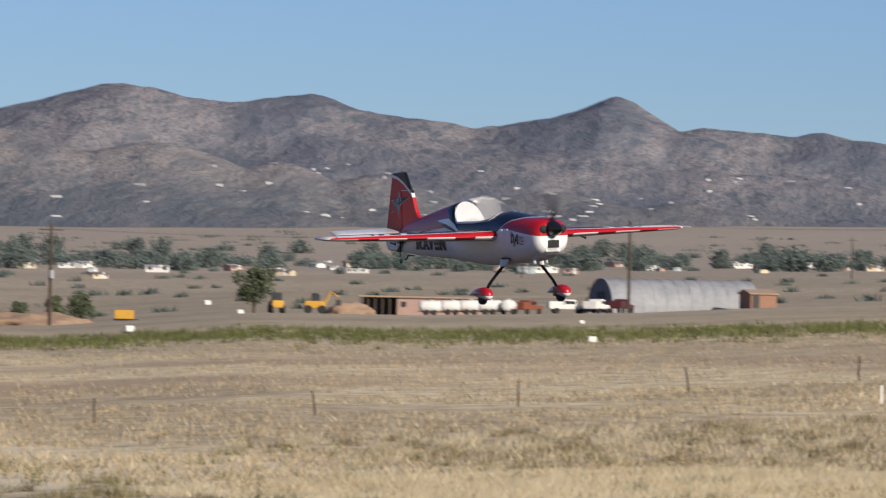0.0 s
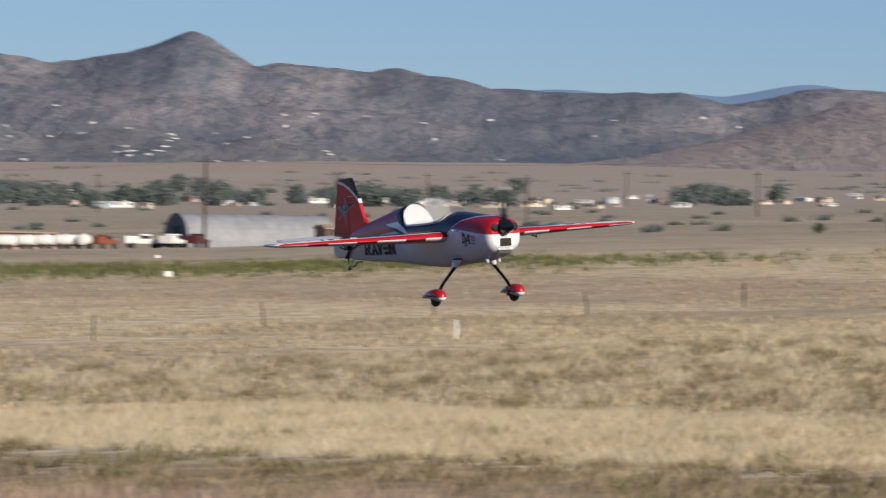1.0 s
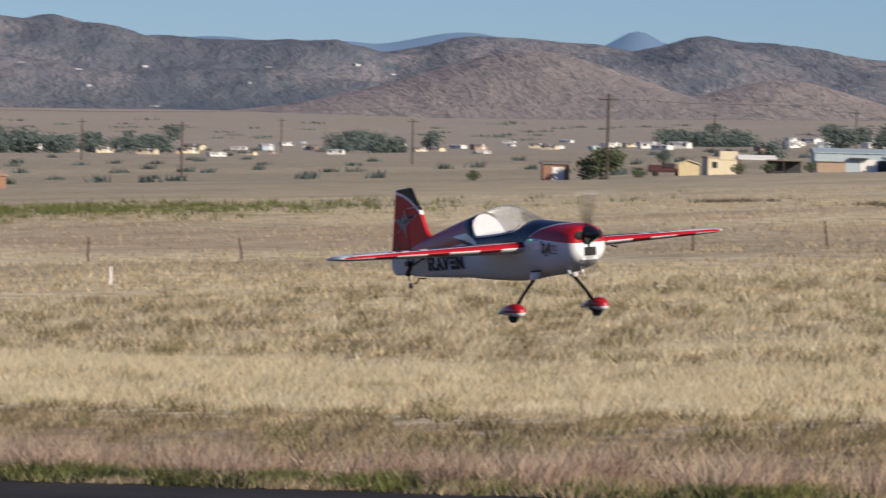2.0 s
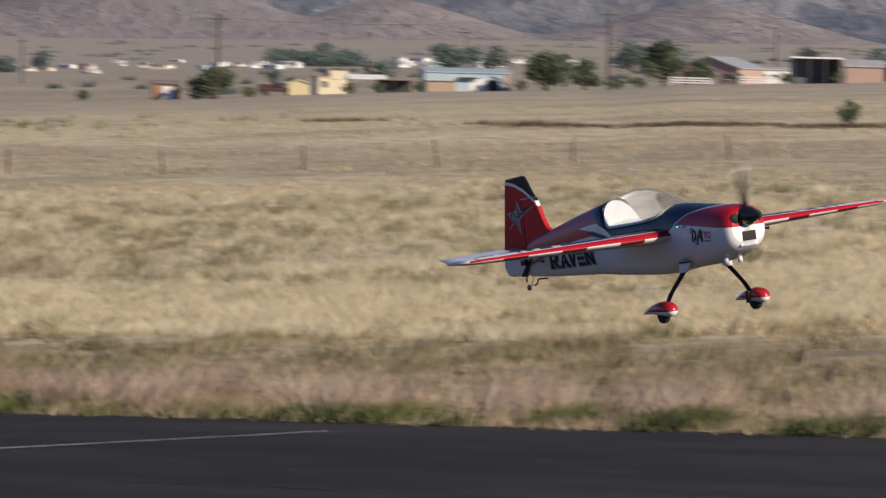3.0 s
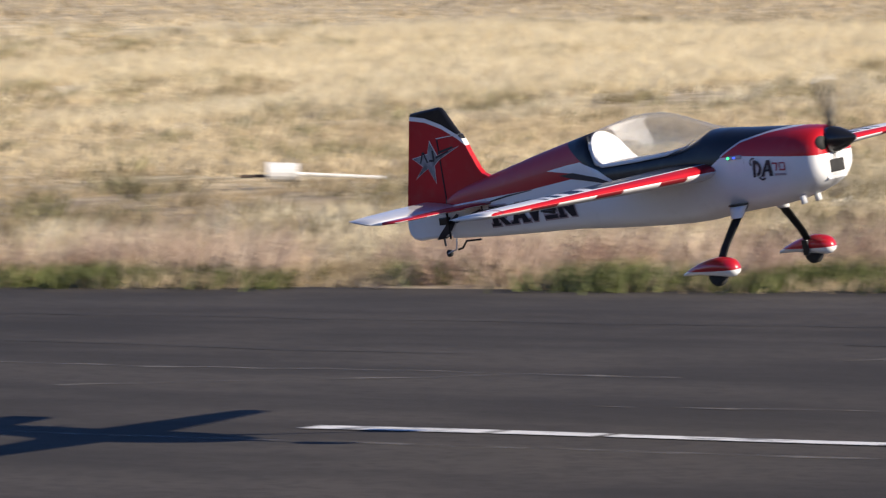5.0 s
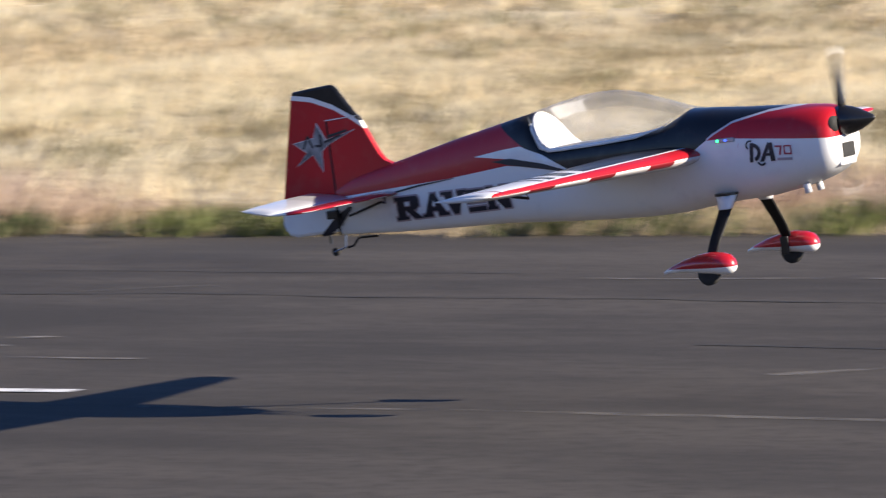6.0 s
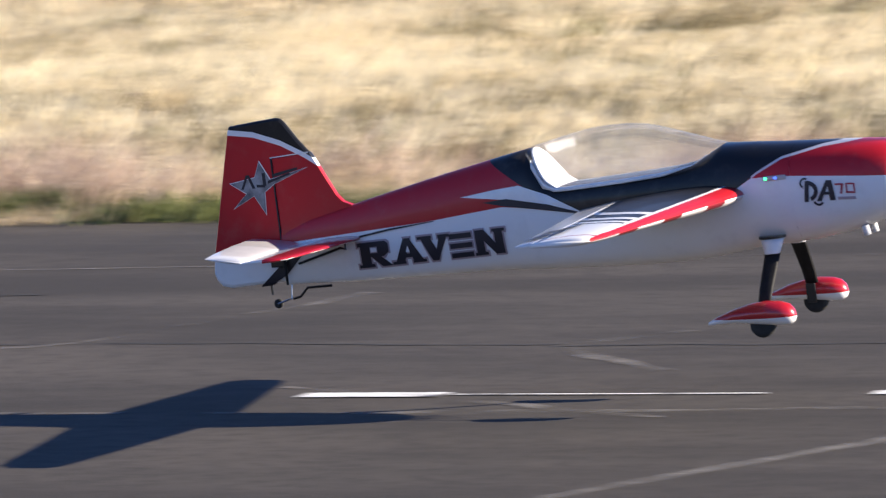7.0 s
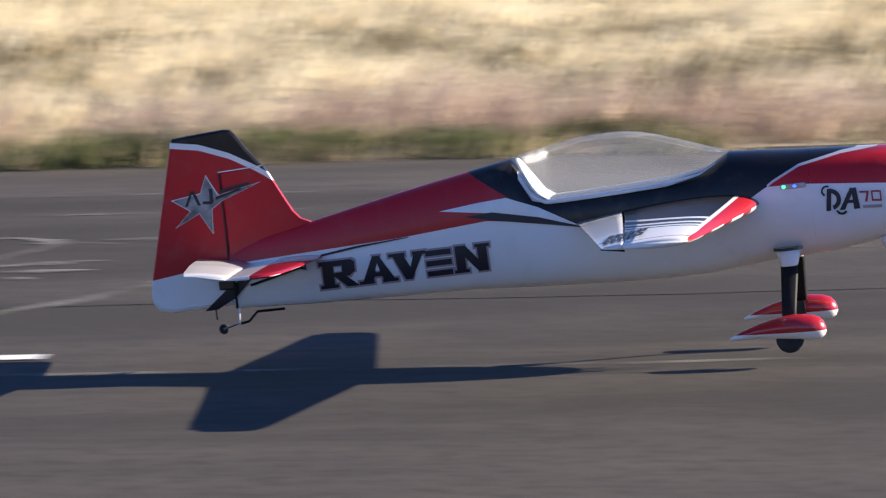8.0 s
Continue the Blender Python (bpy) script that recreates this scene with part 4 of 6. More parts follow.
def tree(name, label, height, width, n, leaf, material, seed, trunk=.25):
    rng = np.random.RandomState(seed)
    ob = thing(name, label, "tree")
    bm = add_tube(bmesh.new(), [(0, 0, -.3), (.05, .02, height * .2), (.0, .08, height * .45), (.05, .0, height * .75)], [width * .04, width * .032, width * .024, width * .01], 7)
    for k in range(5):
        a, z = k * 1.3 + seed, height * (trunk + .08 * k)
        add_tube(bm, [(0, 0, z), (math.cos(a) * width * .18, math.sin(a) * width * .18, z + height * .12), (math.cos(a) * width * .34, math.sin(a) * width * .34, z + height * .18)], [width * .015, width * .01, width * .005], 5)
    part("trunk", bm, M_BARK, ob)
    # clumped leaves on several lobes
    lobes = [(rng.uniform(-.3, .3) * width, rng.uniform(-.3, .3) * width, height * rng.uniform(trunk + .16, .84), width * rng.uniform(.16, .3)) for _ in range(11)]
    lobes += [(0, 0, height * (trunk + .35), width * .34), (0, 0, height * .86, width * .16)]
    L = np.array(lobes)
    pick = rng.randint(0, len(L), n)
    d = rng.normal(size=(n, 3))
    d /= np.linalg.norm(d, axis=1)[:, None]
    rad = L[pick, 3] * rng.uniform(.45, 1.08, n)
    c = L[pick, :3] + d * rad[:, None] * np.array([1, 1, .85])
    t1 = rng.normal(size=(n, 3))
    t1 /= np.linalg.norm(t1, axis=1)[:, None]
    t2 = np.cross(t1, rng.normal(size=(n, 3)))
    t2 /= np.linalg.norm(t2, axis=1)[:, None]
    s = leaf * rng.uniform(.5, 1.2, n)[:, None]
    V = np.stack([c - t1 * s, c + t2 * s * .7, c + t1 * s, c - t2 * s * .7], 1).reshape(-1, 3)
    crown = raw("crown", V, np.arange(len(V)).reshape(-1, 4), material)
    crown.parent = ob
    return ob


def pole(label, h=10.0):
    ob = thing("utility_pole", label, "utility pole", "poles of the power line")
    part("shaft", add_tube(bmesh.new(), [(0, 0, -.5), (0, 0, h)], [.2, .14], 8), M_WOOD, ob)
    arm = part("crossarm", boxm(-1.2, 1.2, -.06, .06, h - .75, h - .62), M_WOOD, ob)
    for x in (-1.1, -.4, .4, 1.1):
        part("insulator", add_tube(bmesh.new(), [(x, 0, h - .62), (x, 0, h - .45)], .05, 6), M_STEEL, arm)
    return ob


def utility_poles():
    src = pole("weathered wooden utility pole on the plain")
    stand(src, 72.14, 576, 20)
    spots = [(66.54, 640), (59.3, 690), (55.52, 730), (51.9, 760), (63.42, 1093), (61.19, 1300), (64.39, 1440), (67.58, 1501), (62.46, 1700), (58.27, 1750), (56.9, 1500), (53.9, 1400)]
    for az, r in spots:
        copy_thing(src, Matrix.Translation(at(az, r)) @ Matrix.Rotation(radians(az + 20), 4, "Z"))
    part("transformer", add_tube(bmesh.new(), [(.0, -.35, 4.6), (.0, -.35, 5.4)], .22, 10), M_TIN, src)
    ends = [at(a, r) + Vector((0, 0, 9.5)) for a, r in ((72.14, 576), (66.54, 640), (59.3, 690), (55.52, 730), (51.9, 760))]
    for i, (a, b) in enumerate(zip(ends, ends[1:])):
        w = thing("power_line", "thin dark overhead cables strung between poles", "cable", "spans of cable")
        for off in (-1.1, 1.1):
            pts = [(a + (b - a) * t) + Vector((0, off, .0 - 4 * 1.1 * t * (1 - t))) for t in [k / 12 for k in range(13)]]
            part("wire", add_tube(bmesh.new(), pts, .007, 4), M_DARK, w)


utility_poles()


# ---- works yard and arched hangar
def arched_hangar():
    L, W, Hh = 21.0, 7.0, 4.0
    ob = thing("arched_hangar", "long pale galvanised arched hangar with a dark end wall", "hangar")
    arc = lambda x, k=1.0: [(x, W / 2 * k * math.cos(a), -.3 + (Hh + .3) * k * math.sin(a) ** .85) for a in [math.pi * i / 18 for i in range(19)]]
    part("shell", loft([arc(x) for x in np.linspace(-L / 2, L / 2, 20)], closed=False), M_OLDTIN, ob, "pale galvanised arched shell")
    for i, x in enumerate(np.linspace(-L / 2 + .8, L / 2 - .8, 12)):
        part("rib", loft([arc(x - .07, 1.012), arc(x + .07, 1.012)], closed=False), M_OLDTIN, ob)
    for x, m in ((-L / 2 + .1, M_DARKTIN), (L / 2 - .1, M_TIN)):
        bm = bmesh.new()
        bm.faces.new([bm.verts.new(p) for p in arc(x, .99)])
        e = part("end_wall", bm, m, ob, "dark blue-grey end wall" if x < 0 else "")
        if x < 0:
            part("doorway", boxm(-L / 2 - .02, -L / 2 + .12, -1.0, .9, 0, 2.3), M_DARK, e)
    return ob


M_OLDTIN = mat("dull_tin", (0.30, 0.31, 0.33), (0.22, 0.235, 0.26), 0.6, 0.6)
M_DARKTIN = mat("dark_blue_tin", (0.10, 0.115, 0.15), (0.08, 0.09, 0.12), 0.6, 1.0)
hg = arched_hangar()
stand(hg, 66.10, 747, 28)


def tank_trailer(label):
    ob = thing("tank_trailer", label, "tank trailer", "row of parked tank trailers")
    part("tank", loft([[(x, r * math.cos(a), 1.05 + r * math.sin(a)) for a in [i * math.pi / 8 for i in range(16)]] for x, r in ((-1.4, .35), (-1.32, .6), (-1.2, .68), (1.2, .68), (1.32, .6), (1.4, .35))]), M_PLASTER, ob, "cream-white tank", True)
    part("frame", boxm(-1.5, 1.9, -.3, .3, .36, .46), M_DARK, ob)
    part("hatch", add_tube(bmesh.new(), [(0, 0, 1.7), (0, 0, 1.85)], .25, 10), M_TIN, ob)
    for x in (-.6, .3):
        for y in (-.6, .6):
            part("wheel", add_tube(bmesh.new(), [(x, y - .1, .33), (x, y + .1, .33)], .33, 12), M_RUBBER, ob)
    return ob


tt = tank_trailer("cream-white tank trailer parked in a row in the yard")
stand(tt, 68.45, 697, 5)
for az in (68.24, 68.06, 67.88):
    copy_thing(tt, Matrix.Translation(at(az, 697)) @ Matrix.Rotation(radians(az + 5), 4, "Z"))
copy_thing(tt, Matrix.Translation(at(67.70, 697)) @ Matrix.Rotation(radians(67.70 + 75), 4, "Z"))


def pickup(label, paint, group=""):
    ob = thing("pickup_truck", label, "truck", group)
    body = part("body", boxm(-2.4, 2.4, -.9, .9, .55, 1.05, bevel=.12), paint, ob)
    part("cab", boxm(-.6, 1.0, -.82, .82, 1.0, 1.75, bevel=.18), paint, ob)
    part("windscreen", boxm(-.45, .85, -.84, .84, 1.18, 1.58, bevel=.05), M_GLASS, ob)
    part("box", boxm(-2.4, -.7, -.9, .9, 1.0, 1.5, bevel=.05), paint, ob)
    for x in (-1.5, 1.5):
        for y in (-.85, .85):
            part("wheel", add_tube(bmesh.new(), [(x, y - .12, .36), (x, y + .12, .36)], .36, 12), M_RUBBER, ob)
    return ob


stand(pickup("white service truck parked in the yard", M_PLASTER), 67.13, 724, 10)
stand(pickup("white truck parked before the arched hangar", M_PLASTER), 66.85, 724, 70)
stand(pickup("dark red pickup parked beside a pole", mat("maroon_paint", (0.10, 0.028, 0.028), rough=.4)), 66.61, 731, 70)
stand(pickup("dark red flatbed parked beside the yellow shed", mat("rust_red_paint", (0.07, 0.022, 0.02), rough=.5)), 58.72, 770, 5)
stand(pickup("orange machine truck at the end of the tanks", mat("orange_paint", (0.26, 0.085, 0.045), rough=.6)), 67.52, 735, 60)

yard = thing("yard_shed", "long pink workshop with an open dark-framed front bay", "building")
part("wall", boxm(-2.0, 8.0, -2, 2, -.3, 2.1), M_PINKWALL, yard)
part("roof", boxm(-6.6, 8.3, -2.3, 2.3, 2.1, 2.28), M_STUCCO, yard)
part("bay_back", boxm(-6.4, -2.0, 1.6, 1.8, -.3, 2.1), M_DARK, yard)
for k in range(6):
    part("post", boxm(-6.5 + .88 * k, -6.3 + .88 * k, -2.0, -1.8, -.3, 2.1), M_WOOD, yard)
part("window", boxm(-1.5, -.9, -2.06, -1.9, 1.0, 1.6), M_GLASS, yard)
stand(yard, 68.61, 715, -4)
stand(house("small tan brick shed beside the arched hangar", 3.4, 4.2, 1.75, .45, M_BRICK, M_STUCCO, doors=((-.3, .9, 1.6, M_DARK),), windows=(), name="shed"), 65.29, 741, 20)


def digger(label, arm):
    ob = thing("digger", label, "digger")
    part("body", boxm(-1.3, 1.0, -.7, .7, .6, 1.5, bevel=.15), M_MACHINE, ob)
    part("cab", boxm(-.5, .5, -.6, .6, 1.4, 2.4, bevel=.12), M_GLASS, ob)
    part("boom", add_tube(bmesh.new(), [(1.0, 0, 1.0), (1.8, 0, 2.6), (2.7, 0, 1.6 + arm)], [.16, .14, .1], 6), M_MACHINE if arm else M_DARK, ob)
    part("bucket", boxm(2.4, 3.0, -.5, .5, .6 + arm, 1.3 + arm, bevel=.1), M_DARK, ob)
    for x in (-.9, .7):
        for y in (-.7, .7):
            part("wheel", add_tube(bmesh.new(), [(x, y - .15, .5), (x, y + .15, .5)], .5, 12), M_RUBBER, ob)
    return ob


stand(digger("yellow backhoe digger parked on bare earth", .4), 69.57, 699, 0)
stand(digger("dark old digger with a raised boom", 0.0), 69.95, 700, 100)
box1 = thing("dump_box", "yellow-orange tipper box standing in the yard", "container")
part("bin", boxm(-1.0, 1.0, -.7, .7, .2, 1.15, bevel=.08), M_MACHINE, box1)
part("skid", boxm(-1.1, 1.5, -.5, .5, 0, .22), M_DARK, box1)
stand(box1, 71.42, 620)


def mound(name, label, w, h, seed, az, r):
    bm = bmesh.new()
    bmesh.ops.create_icosphere(bm, subdivisions=4, radius=1)
    for v in bm.verts:
        k = 1 + .35 * noise.noise(v.co * 1.7 + Vector((seed, 0, 0))) + .15 * noise.noise(v.co * 5)
        v.co = Vector((v.co.x * w * k, v.co.y * w * .6 * k, v.co.z * h * k))
    ob = link(name, bm, M_EARTH, smooth=True)
    tagged(ob, label, "mound")
    return stand(ob, az, r, sink=h * .15)


mound("earth_mound", "heap of bare reddish earth in the yard", 3.5, 1.5, 3, 69.26, 707)
mound("earth_mound", "broad bank of bare pinkish earth", 7.0, 1.6, 8, 72.24, 631)
for az, el, s, lab in ((71.37, -0.659, .75, "white painted runway marker box in the grass"), (66.89, -0.667, .72, "white painted runway marker box in the grass"), (66.99, -0.489, .4, "small white marker block in the field"),
                       (70.62, -0.383, .55, "small white box in the yard"), (70.30, -0.463, .5, "small white box in the yard")):
    p = sight(az, el, 60, 1200)
    k = 0.5 * (p.xy.length / 500.0)
    ob = link("marker_box", boxm(-s * k, s * k, -s * .8 * k, s * .8 * k, -.02, s * 1.3 * k, bevel=.06 * k), M_PLASTER)
    tagged(ob, lab, "marker")
    ob.matrix_basis = Matrix.Translation(p) @ Matrix.Rotation(radians(az + 20), 4, "Z")

# ---- farmstead
stand(house("small brown kiosk with a white front panel", 3.4, 2.6, 2.1, .3, M_BRICK, M_ROOF, doors=((.08, 1.5, 1.7, M_PLASTER),), windows=(), name="kiosk"), 59.8, 765, 5)
stand(house("yellow wooden garden shed with a gabled roof", 2.2, 2.6, 1.55, .4, M_YELLOW, M_CREAM, doors=((.25, .7, 1.3, M_CREAM),), windows=(), name="shed"), 58.51, 770, 90)
ch = thing("cream_house", "cream stucco house with a square tower", "building")
part("wall", boxm(-2.2, 1.9, -1.5, 1.5, -.3, 2.2, bevel=.05), M_CREAM, ch)
part("tower", boxm(-.6, 1.9, -1.6, 1.4, 2.0, 3.2, bevel=.05), M_CREAM, ch)
part("window", boxm(-1.6, -.9, -1.56, -1.4, .9, 1.7), M_GLASS, ch)
part("parapet", boxm(-2.3, -.6, -1.6, 1.6, 2.2, 2.4), M_STUCCO, ch)
stand(ch, 58.2, 800, 15)
cp = thing("carport", "white metal carport roof on dark posts", "carport")
part("roof", gable(5.0, 3.0, 1.9, .5, .1), M_PLASTER, cp)
for x in (-2.3, 2.3):
    for y in (-1.3, 1.3):
        part("post", boxm(x - .06, x + .06, y - .06, y + .06, -.2, 1.9), M_WOOD, cp)
stand(cp, 57.86, 790, 8)
part("wall", gable_wall(11.6, 6.0, 2.5, .55), M_TINBLUE, (qb := thing("tin_building", "long pale blue tin building with a white roller door", "building")))
part("roof", gable(11.6, 6.0, 2.5, .55, .2), M_TINBLUE, qb)
part("roller_door", boxm(.3, 2.6, -3.06, -2.9, 0, 1.7), M_PLASTER, qb)
part("doorway", boxm(2.7, 4.3, -3.06, -2.9, 0, 1.6), M_DARK, qb)
part("awning", boxm(-1.2, 1.4, -3.9, -3.0, 1.75, 1.9), M_DARK, qb)
part("end_panel", boxm(5.0, 5.84, -3.08, -2.92, 0, 2.4), M_PINKWALL, qb)
stand(qb, 56.9, 800, 6)
part("wall", boxm(-1.9, 1.9, -1, 1, -.2, 1.35), M_STUCCO, (sh1 := thing("lean_to", "low brown lean-to before the tin building", "shed")))
part("roof", boxm(-2.0, 2.0, -1.2, 1.1, 1.35, 1.45), M_ROOF, sh1)
stand(sh1, 57.14, 780, 6)
dk = thing("open_shed", "dark open shelter with a flat roof", "shed")
part("roof", boxm(-3.4, 1.5, -1.2, 1.2, 1.55, 1.7), M_ROOF, dk)
part("back", boxm(-3.2, 1.3, .9, 1.1, -.2, 1.55), M_DARK, dk)
for x in (-3.2, -1.0, 1.2):
    part("post", boxm(x - .08, x + .08, -1.1, -.95, -.2, 1.55), M_WOOD, dk)
stand(dk, 57.52, 785, 3)
stand(house("pink stucco barn with a pale gabled roof and white doors", 7.5, 9.2, 2.2, 1.45, M_PINKWALL, M_TIN, doors=((.0, 2.4, 1.9, M_PLASTER), (.36, .8, 1.6, M_DARK)), windows=((-.32, .8, .7),), name="barn", end=True), 54.42, 800, 62)
stand(house("white mobile home with dark windows", 5.2, 2.8, 2.0, .3, M_PLASTER, M_TIN, windows=((-.3, .9, .6), (.0, .9, .6), (.35, .7, .6)), doors=((.18, .7, 1.7, M_CREAM),), name="mobile_home"), 53.92, 860, 8)
os_ = thing("hay_shelter", "tall dark open hay shelter with a white roof edge", "shed")
part("roof", boxm(-3.6, 3.6, -2.2, 2.2, 3.4, 3.62), M_PLASTER, os_)
part("back", boxm(-3.2, 3.2, 1.8, 2.0, -.2, 3.4), M_DARKTIN, os_)
part("side", boxm(2.9, 3.2, -2.0, 1.8, -.2, 3.4), M_WOOD, os_)
for x in (-3.2, -1.0, 1.2, 3.2):
    part("post", boxm(x - .1, x + .1, -2.1, -1.9, -.2, 3.4), M_WOOD, os_)
stand(os_, 53.52, 810, 6)
stand(house("pinkish workshop with a long grey tin roof", 5.2, 4.5, 2.2, .8, M_PINKWALL, M_TIN, windows=(), doors=(), name="workshop"), 53.05, 800, 4)
part("roof", boxm(-5.5, 5.5, -2, 2, 2.5, 2.7), M_TIN, (lr := thing("pole_barn", "long low pole barn with a grey roof", "shed")))
part("back", boxm(-5.4, 5.4, 1.7, 1.9, -.2, 2.5), M_WOOD, lr)
for k in range(6):
    part("post", boxm(-5.4 + 2.14 * k, -5.2 + 2.14 * k, -1.9, -1.7, -.2, 2.5), M_WOOD, lr)
stand(lr, 52.7, 860, 4)
ct = thing("camper_trailer", "white camper trailer with a dark window band", "trailer")
part("shell", boxm(-2.6, 2.6, -1.0, 1.0, .45, 2.1, bevel=.25), M_PLASTER, ct)
part("window_band", boxm(-1.9, 1.4, -1.03, -.9, 1.25, 1.6), M_GLASS, ct)
part("hitch", boxm(2.5, 3.4, -.08, .08, .4, .5), M_DARK, ct)
for x in (-.5, .5):
    part("wheel", add_tube(bmesh.new(), [(x, -1.0, .35), (x, -.8, .35)], .35, 12), M_RUBBER, ct)
stand(ct, 52.25, 790, 10)
stand(house("small orange-tan wooden shed", 2.4, 2.0, 1.7, .25, M_YELLOW, M_ROOF, doors=((-.2, .6, 1.3, M_DARK),), windows=((.2, .6, .4),), name="shed"), 51.33, 780, 10)
hay = thing("farm_wagon", "dark farm wagon beside a shed", "wagon")
part("bed", boxm(-1.0, 1.0, -.6, .6, .5, 1.3, bevel=.05), M_DARK, hay)
for x in (-.7, .7):
    part("wheel", add_tube(bmesh.new(), [(x, -.65, .35), (x, -.5, .35)], .35, 12), M_RUBBER, hay)
stand(hay, 51.55, 780, 10)


def rail_fence(label):
    ob = thing("rail_fence", label, "fence", "white rail fences")
    for z in (.25, .55, .85):
        part("rail", boxm(-2.5, 2.5, -.04, .04, z - .07, z + .07), M_PLASTER, ob)
    for k in range(5):
        part("post", boxm(-2.55 + 1.25 * k, -2.42 + 1.25 * k, -.07, .07, -.2, 1.0), M_PLASTER, ob)
    return ob


rf = rail_fence("white three-rail wooden fence before the barn")
stand(rf, 54.72, 745, 0)
copy_thing(rf, Matrix.Translation(at(54.06, 745)) @ Matrix.Rotation(radians(54.06), 4, "Z"))

# ---- trees and bushes near the buildings
for i, (az, r, h, w, lab) in enumerate(((70.17, 698, 4.9, 4.6, "round dark green tree standing alone on the plain"), (72.07, 658, 3.0, 2.6, "dark green tree beside a pole"), (72.47, 663, 2.4, 2.4, "small dusty green tree by the yard"),
                                        (71.85, 856, 3.6, 4.2, "dusty green tree behind the yard"), (59.35, 760, 3.3, 5.4, "broad dense green bush beside the kiosk"), (56.12, 790, 4.6, 6.2, "wide leafy tree beside the tin building"),
                                        (55.75, 830, 3.8, 4.4, "leafy green tree among the buildings"), (54.98, 780, 5.6, 5.2, "tall leafy tree before the barn"), (54.62, 785, 2.9, 3.6, "round shrub before the barn"), (58.75, 1100, 3.2, 3.0, "small green tree on the plain"),
                                        (57.7, 1050, 4.2, 5.2, "hazy green tree behind the farmstead"), (56.6, 1300, 6.0, 7.0, "hazy green tree behind the farmstead"), (55.3, 1350, 6.5, 8.0, "hazy green tree behind the farmstead"), (54.9, 1250, 5.5, 7.0, "hazy green tree behind the farmstead"),
                                        (57.05, 1300, 5.5, 8.0, "hazy green tree behind the farmstead"), (53.6, 1200, 5.0, 5.0, "hazy green tree behind the farmstead"), (52.9, 1250, 4.5, 5.5, "hazy green tree behind the farmstead"))):
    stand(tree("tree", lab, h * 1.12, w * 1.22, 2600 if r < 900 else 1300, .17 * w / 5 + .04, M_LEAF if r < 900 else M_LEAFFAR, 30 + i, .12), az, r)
sb = tree("shrub", "low dusty green shrub among the farm buildings", 1.3, 2.6, 420, .13, M_LEAF, 91, .05)
sb["group"] = "farmyard shrubs"
stand(sb, 58.02, 785)
for k, (az, r) in enumerate(((57.72, 775), (57.32, 790), (56.36, 780), (55.45, 775), (55.22, 790), (54.25, 775), (53.78, 770), (53.3, 780), (60.6, 760), (59.0, 790))):
    copy_thing(sb, Matrix.Translation(at(az, r)) @ Matrix.Rotation(k * 1.1, 4, "Z"))
b1 = tree("bush", "single grey-green bush standing on the berm", 2.6, 3.4, 1200, .14, M_LEAF, 77, .05)
p = sight(53.18, -.15, 60, 900)
b1.matrix_basis = Matrix.Translation(p) @ Matrix.Scale(min(1.0, p.xy.length / 640), 4)

# ---- village along the foot of the hills
rng = random.Random(12)
mods = [house("low white village house with a pale roof", 6, 4.5, 1.4, .5, M_PLASTER, M_TIN, windows=((-.3, 1.2, 1.0), (.38, 1.2, 1.0)), group="village houses"),
        house("low cream village house with a grey roof", 6.5, 5, 1.4, .6, M_CREAM, M_ROOF, windows=((-.3, 1.2, 1.0), (.3, 1.4, 1.0)), group="village houses"),
        house("pinkish village house with a grey roof", 5, 4.5, 1.4, .6, M_PINKWALL, M_ROOF, windows=((-.25, 1.0, 1.0),), group="village houses"),
        house("long white mobile home in the village", 8, 3, 1.4, .2, M_PLASTER, M_PLASTER, windows=((-.35, 1, .8), (-.1, 1, .8), (.35, 1, .8)), name="mobile_home", group="village houses"),
        house("pale blue village shed with a tin roof", 4, 4, 1.5, .5, M_TINBLUE, M_TIN, windows=(), group="village houses")]
for i, m in enumerate(mods):
    stand(m, 71.4 - 2.2 * i, 1900, 15)
for k in range(150):
    az, r = 74.5 - 19.0 * (k + rng.uniform(-2.6, 2.6)) / 150, 1420 + 760 * rng.random() ** .7
    m = mods[rng.choice((0, 0, 1, 2, 3, 3, 4))]
    copy_thing(m, Matrix.Translation(at(az, r)) @ Matrix.Rotation(radians(az + rng.uniform(-60, 60)), 4, "Z")).scale *= rng.uniform(.4, 1.0)
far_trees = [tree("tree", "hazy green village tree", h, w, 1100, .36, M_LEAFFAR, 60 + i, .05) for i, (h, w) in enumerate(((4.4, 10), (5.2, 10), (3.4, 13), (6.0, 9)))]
for i, t in enumerate(far_trees):
    t["group"] = "village trees"
    stand(t, 70 - 3 * i, 2000)
for k in range(420):
    az = 74.5 - 19.5 * rng.random()
    dense = noise.noise(Vector((az * .9, 0, 3)))
    r = rng.uniform(1650, 2250)
    if dense < (-.5 if az > 63.4 else .15):
        continue
    copy_thing(far_trees[k % 4], Matrix.Translation(at(az, r) - Vector((0, 0, .5))) @ Matrix.Rotation(rng.random() * 6, 4, "Z")).scale *= rng.uniform(.45, 1.15)


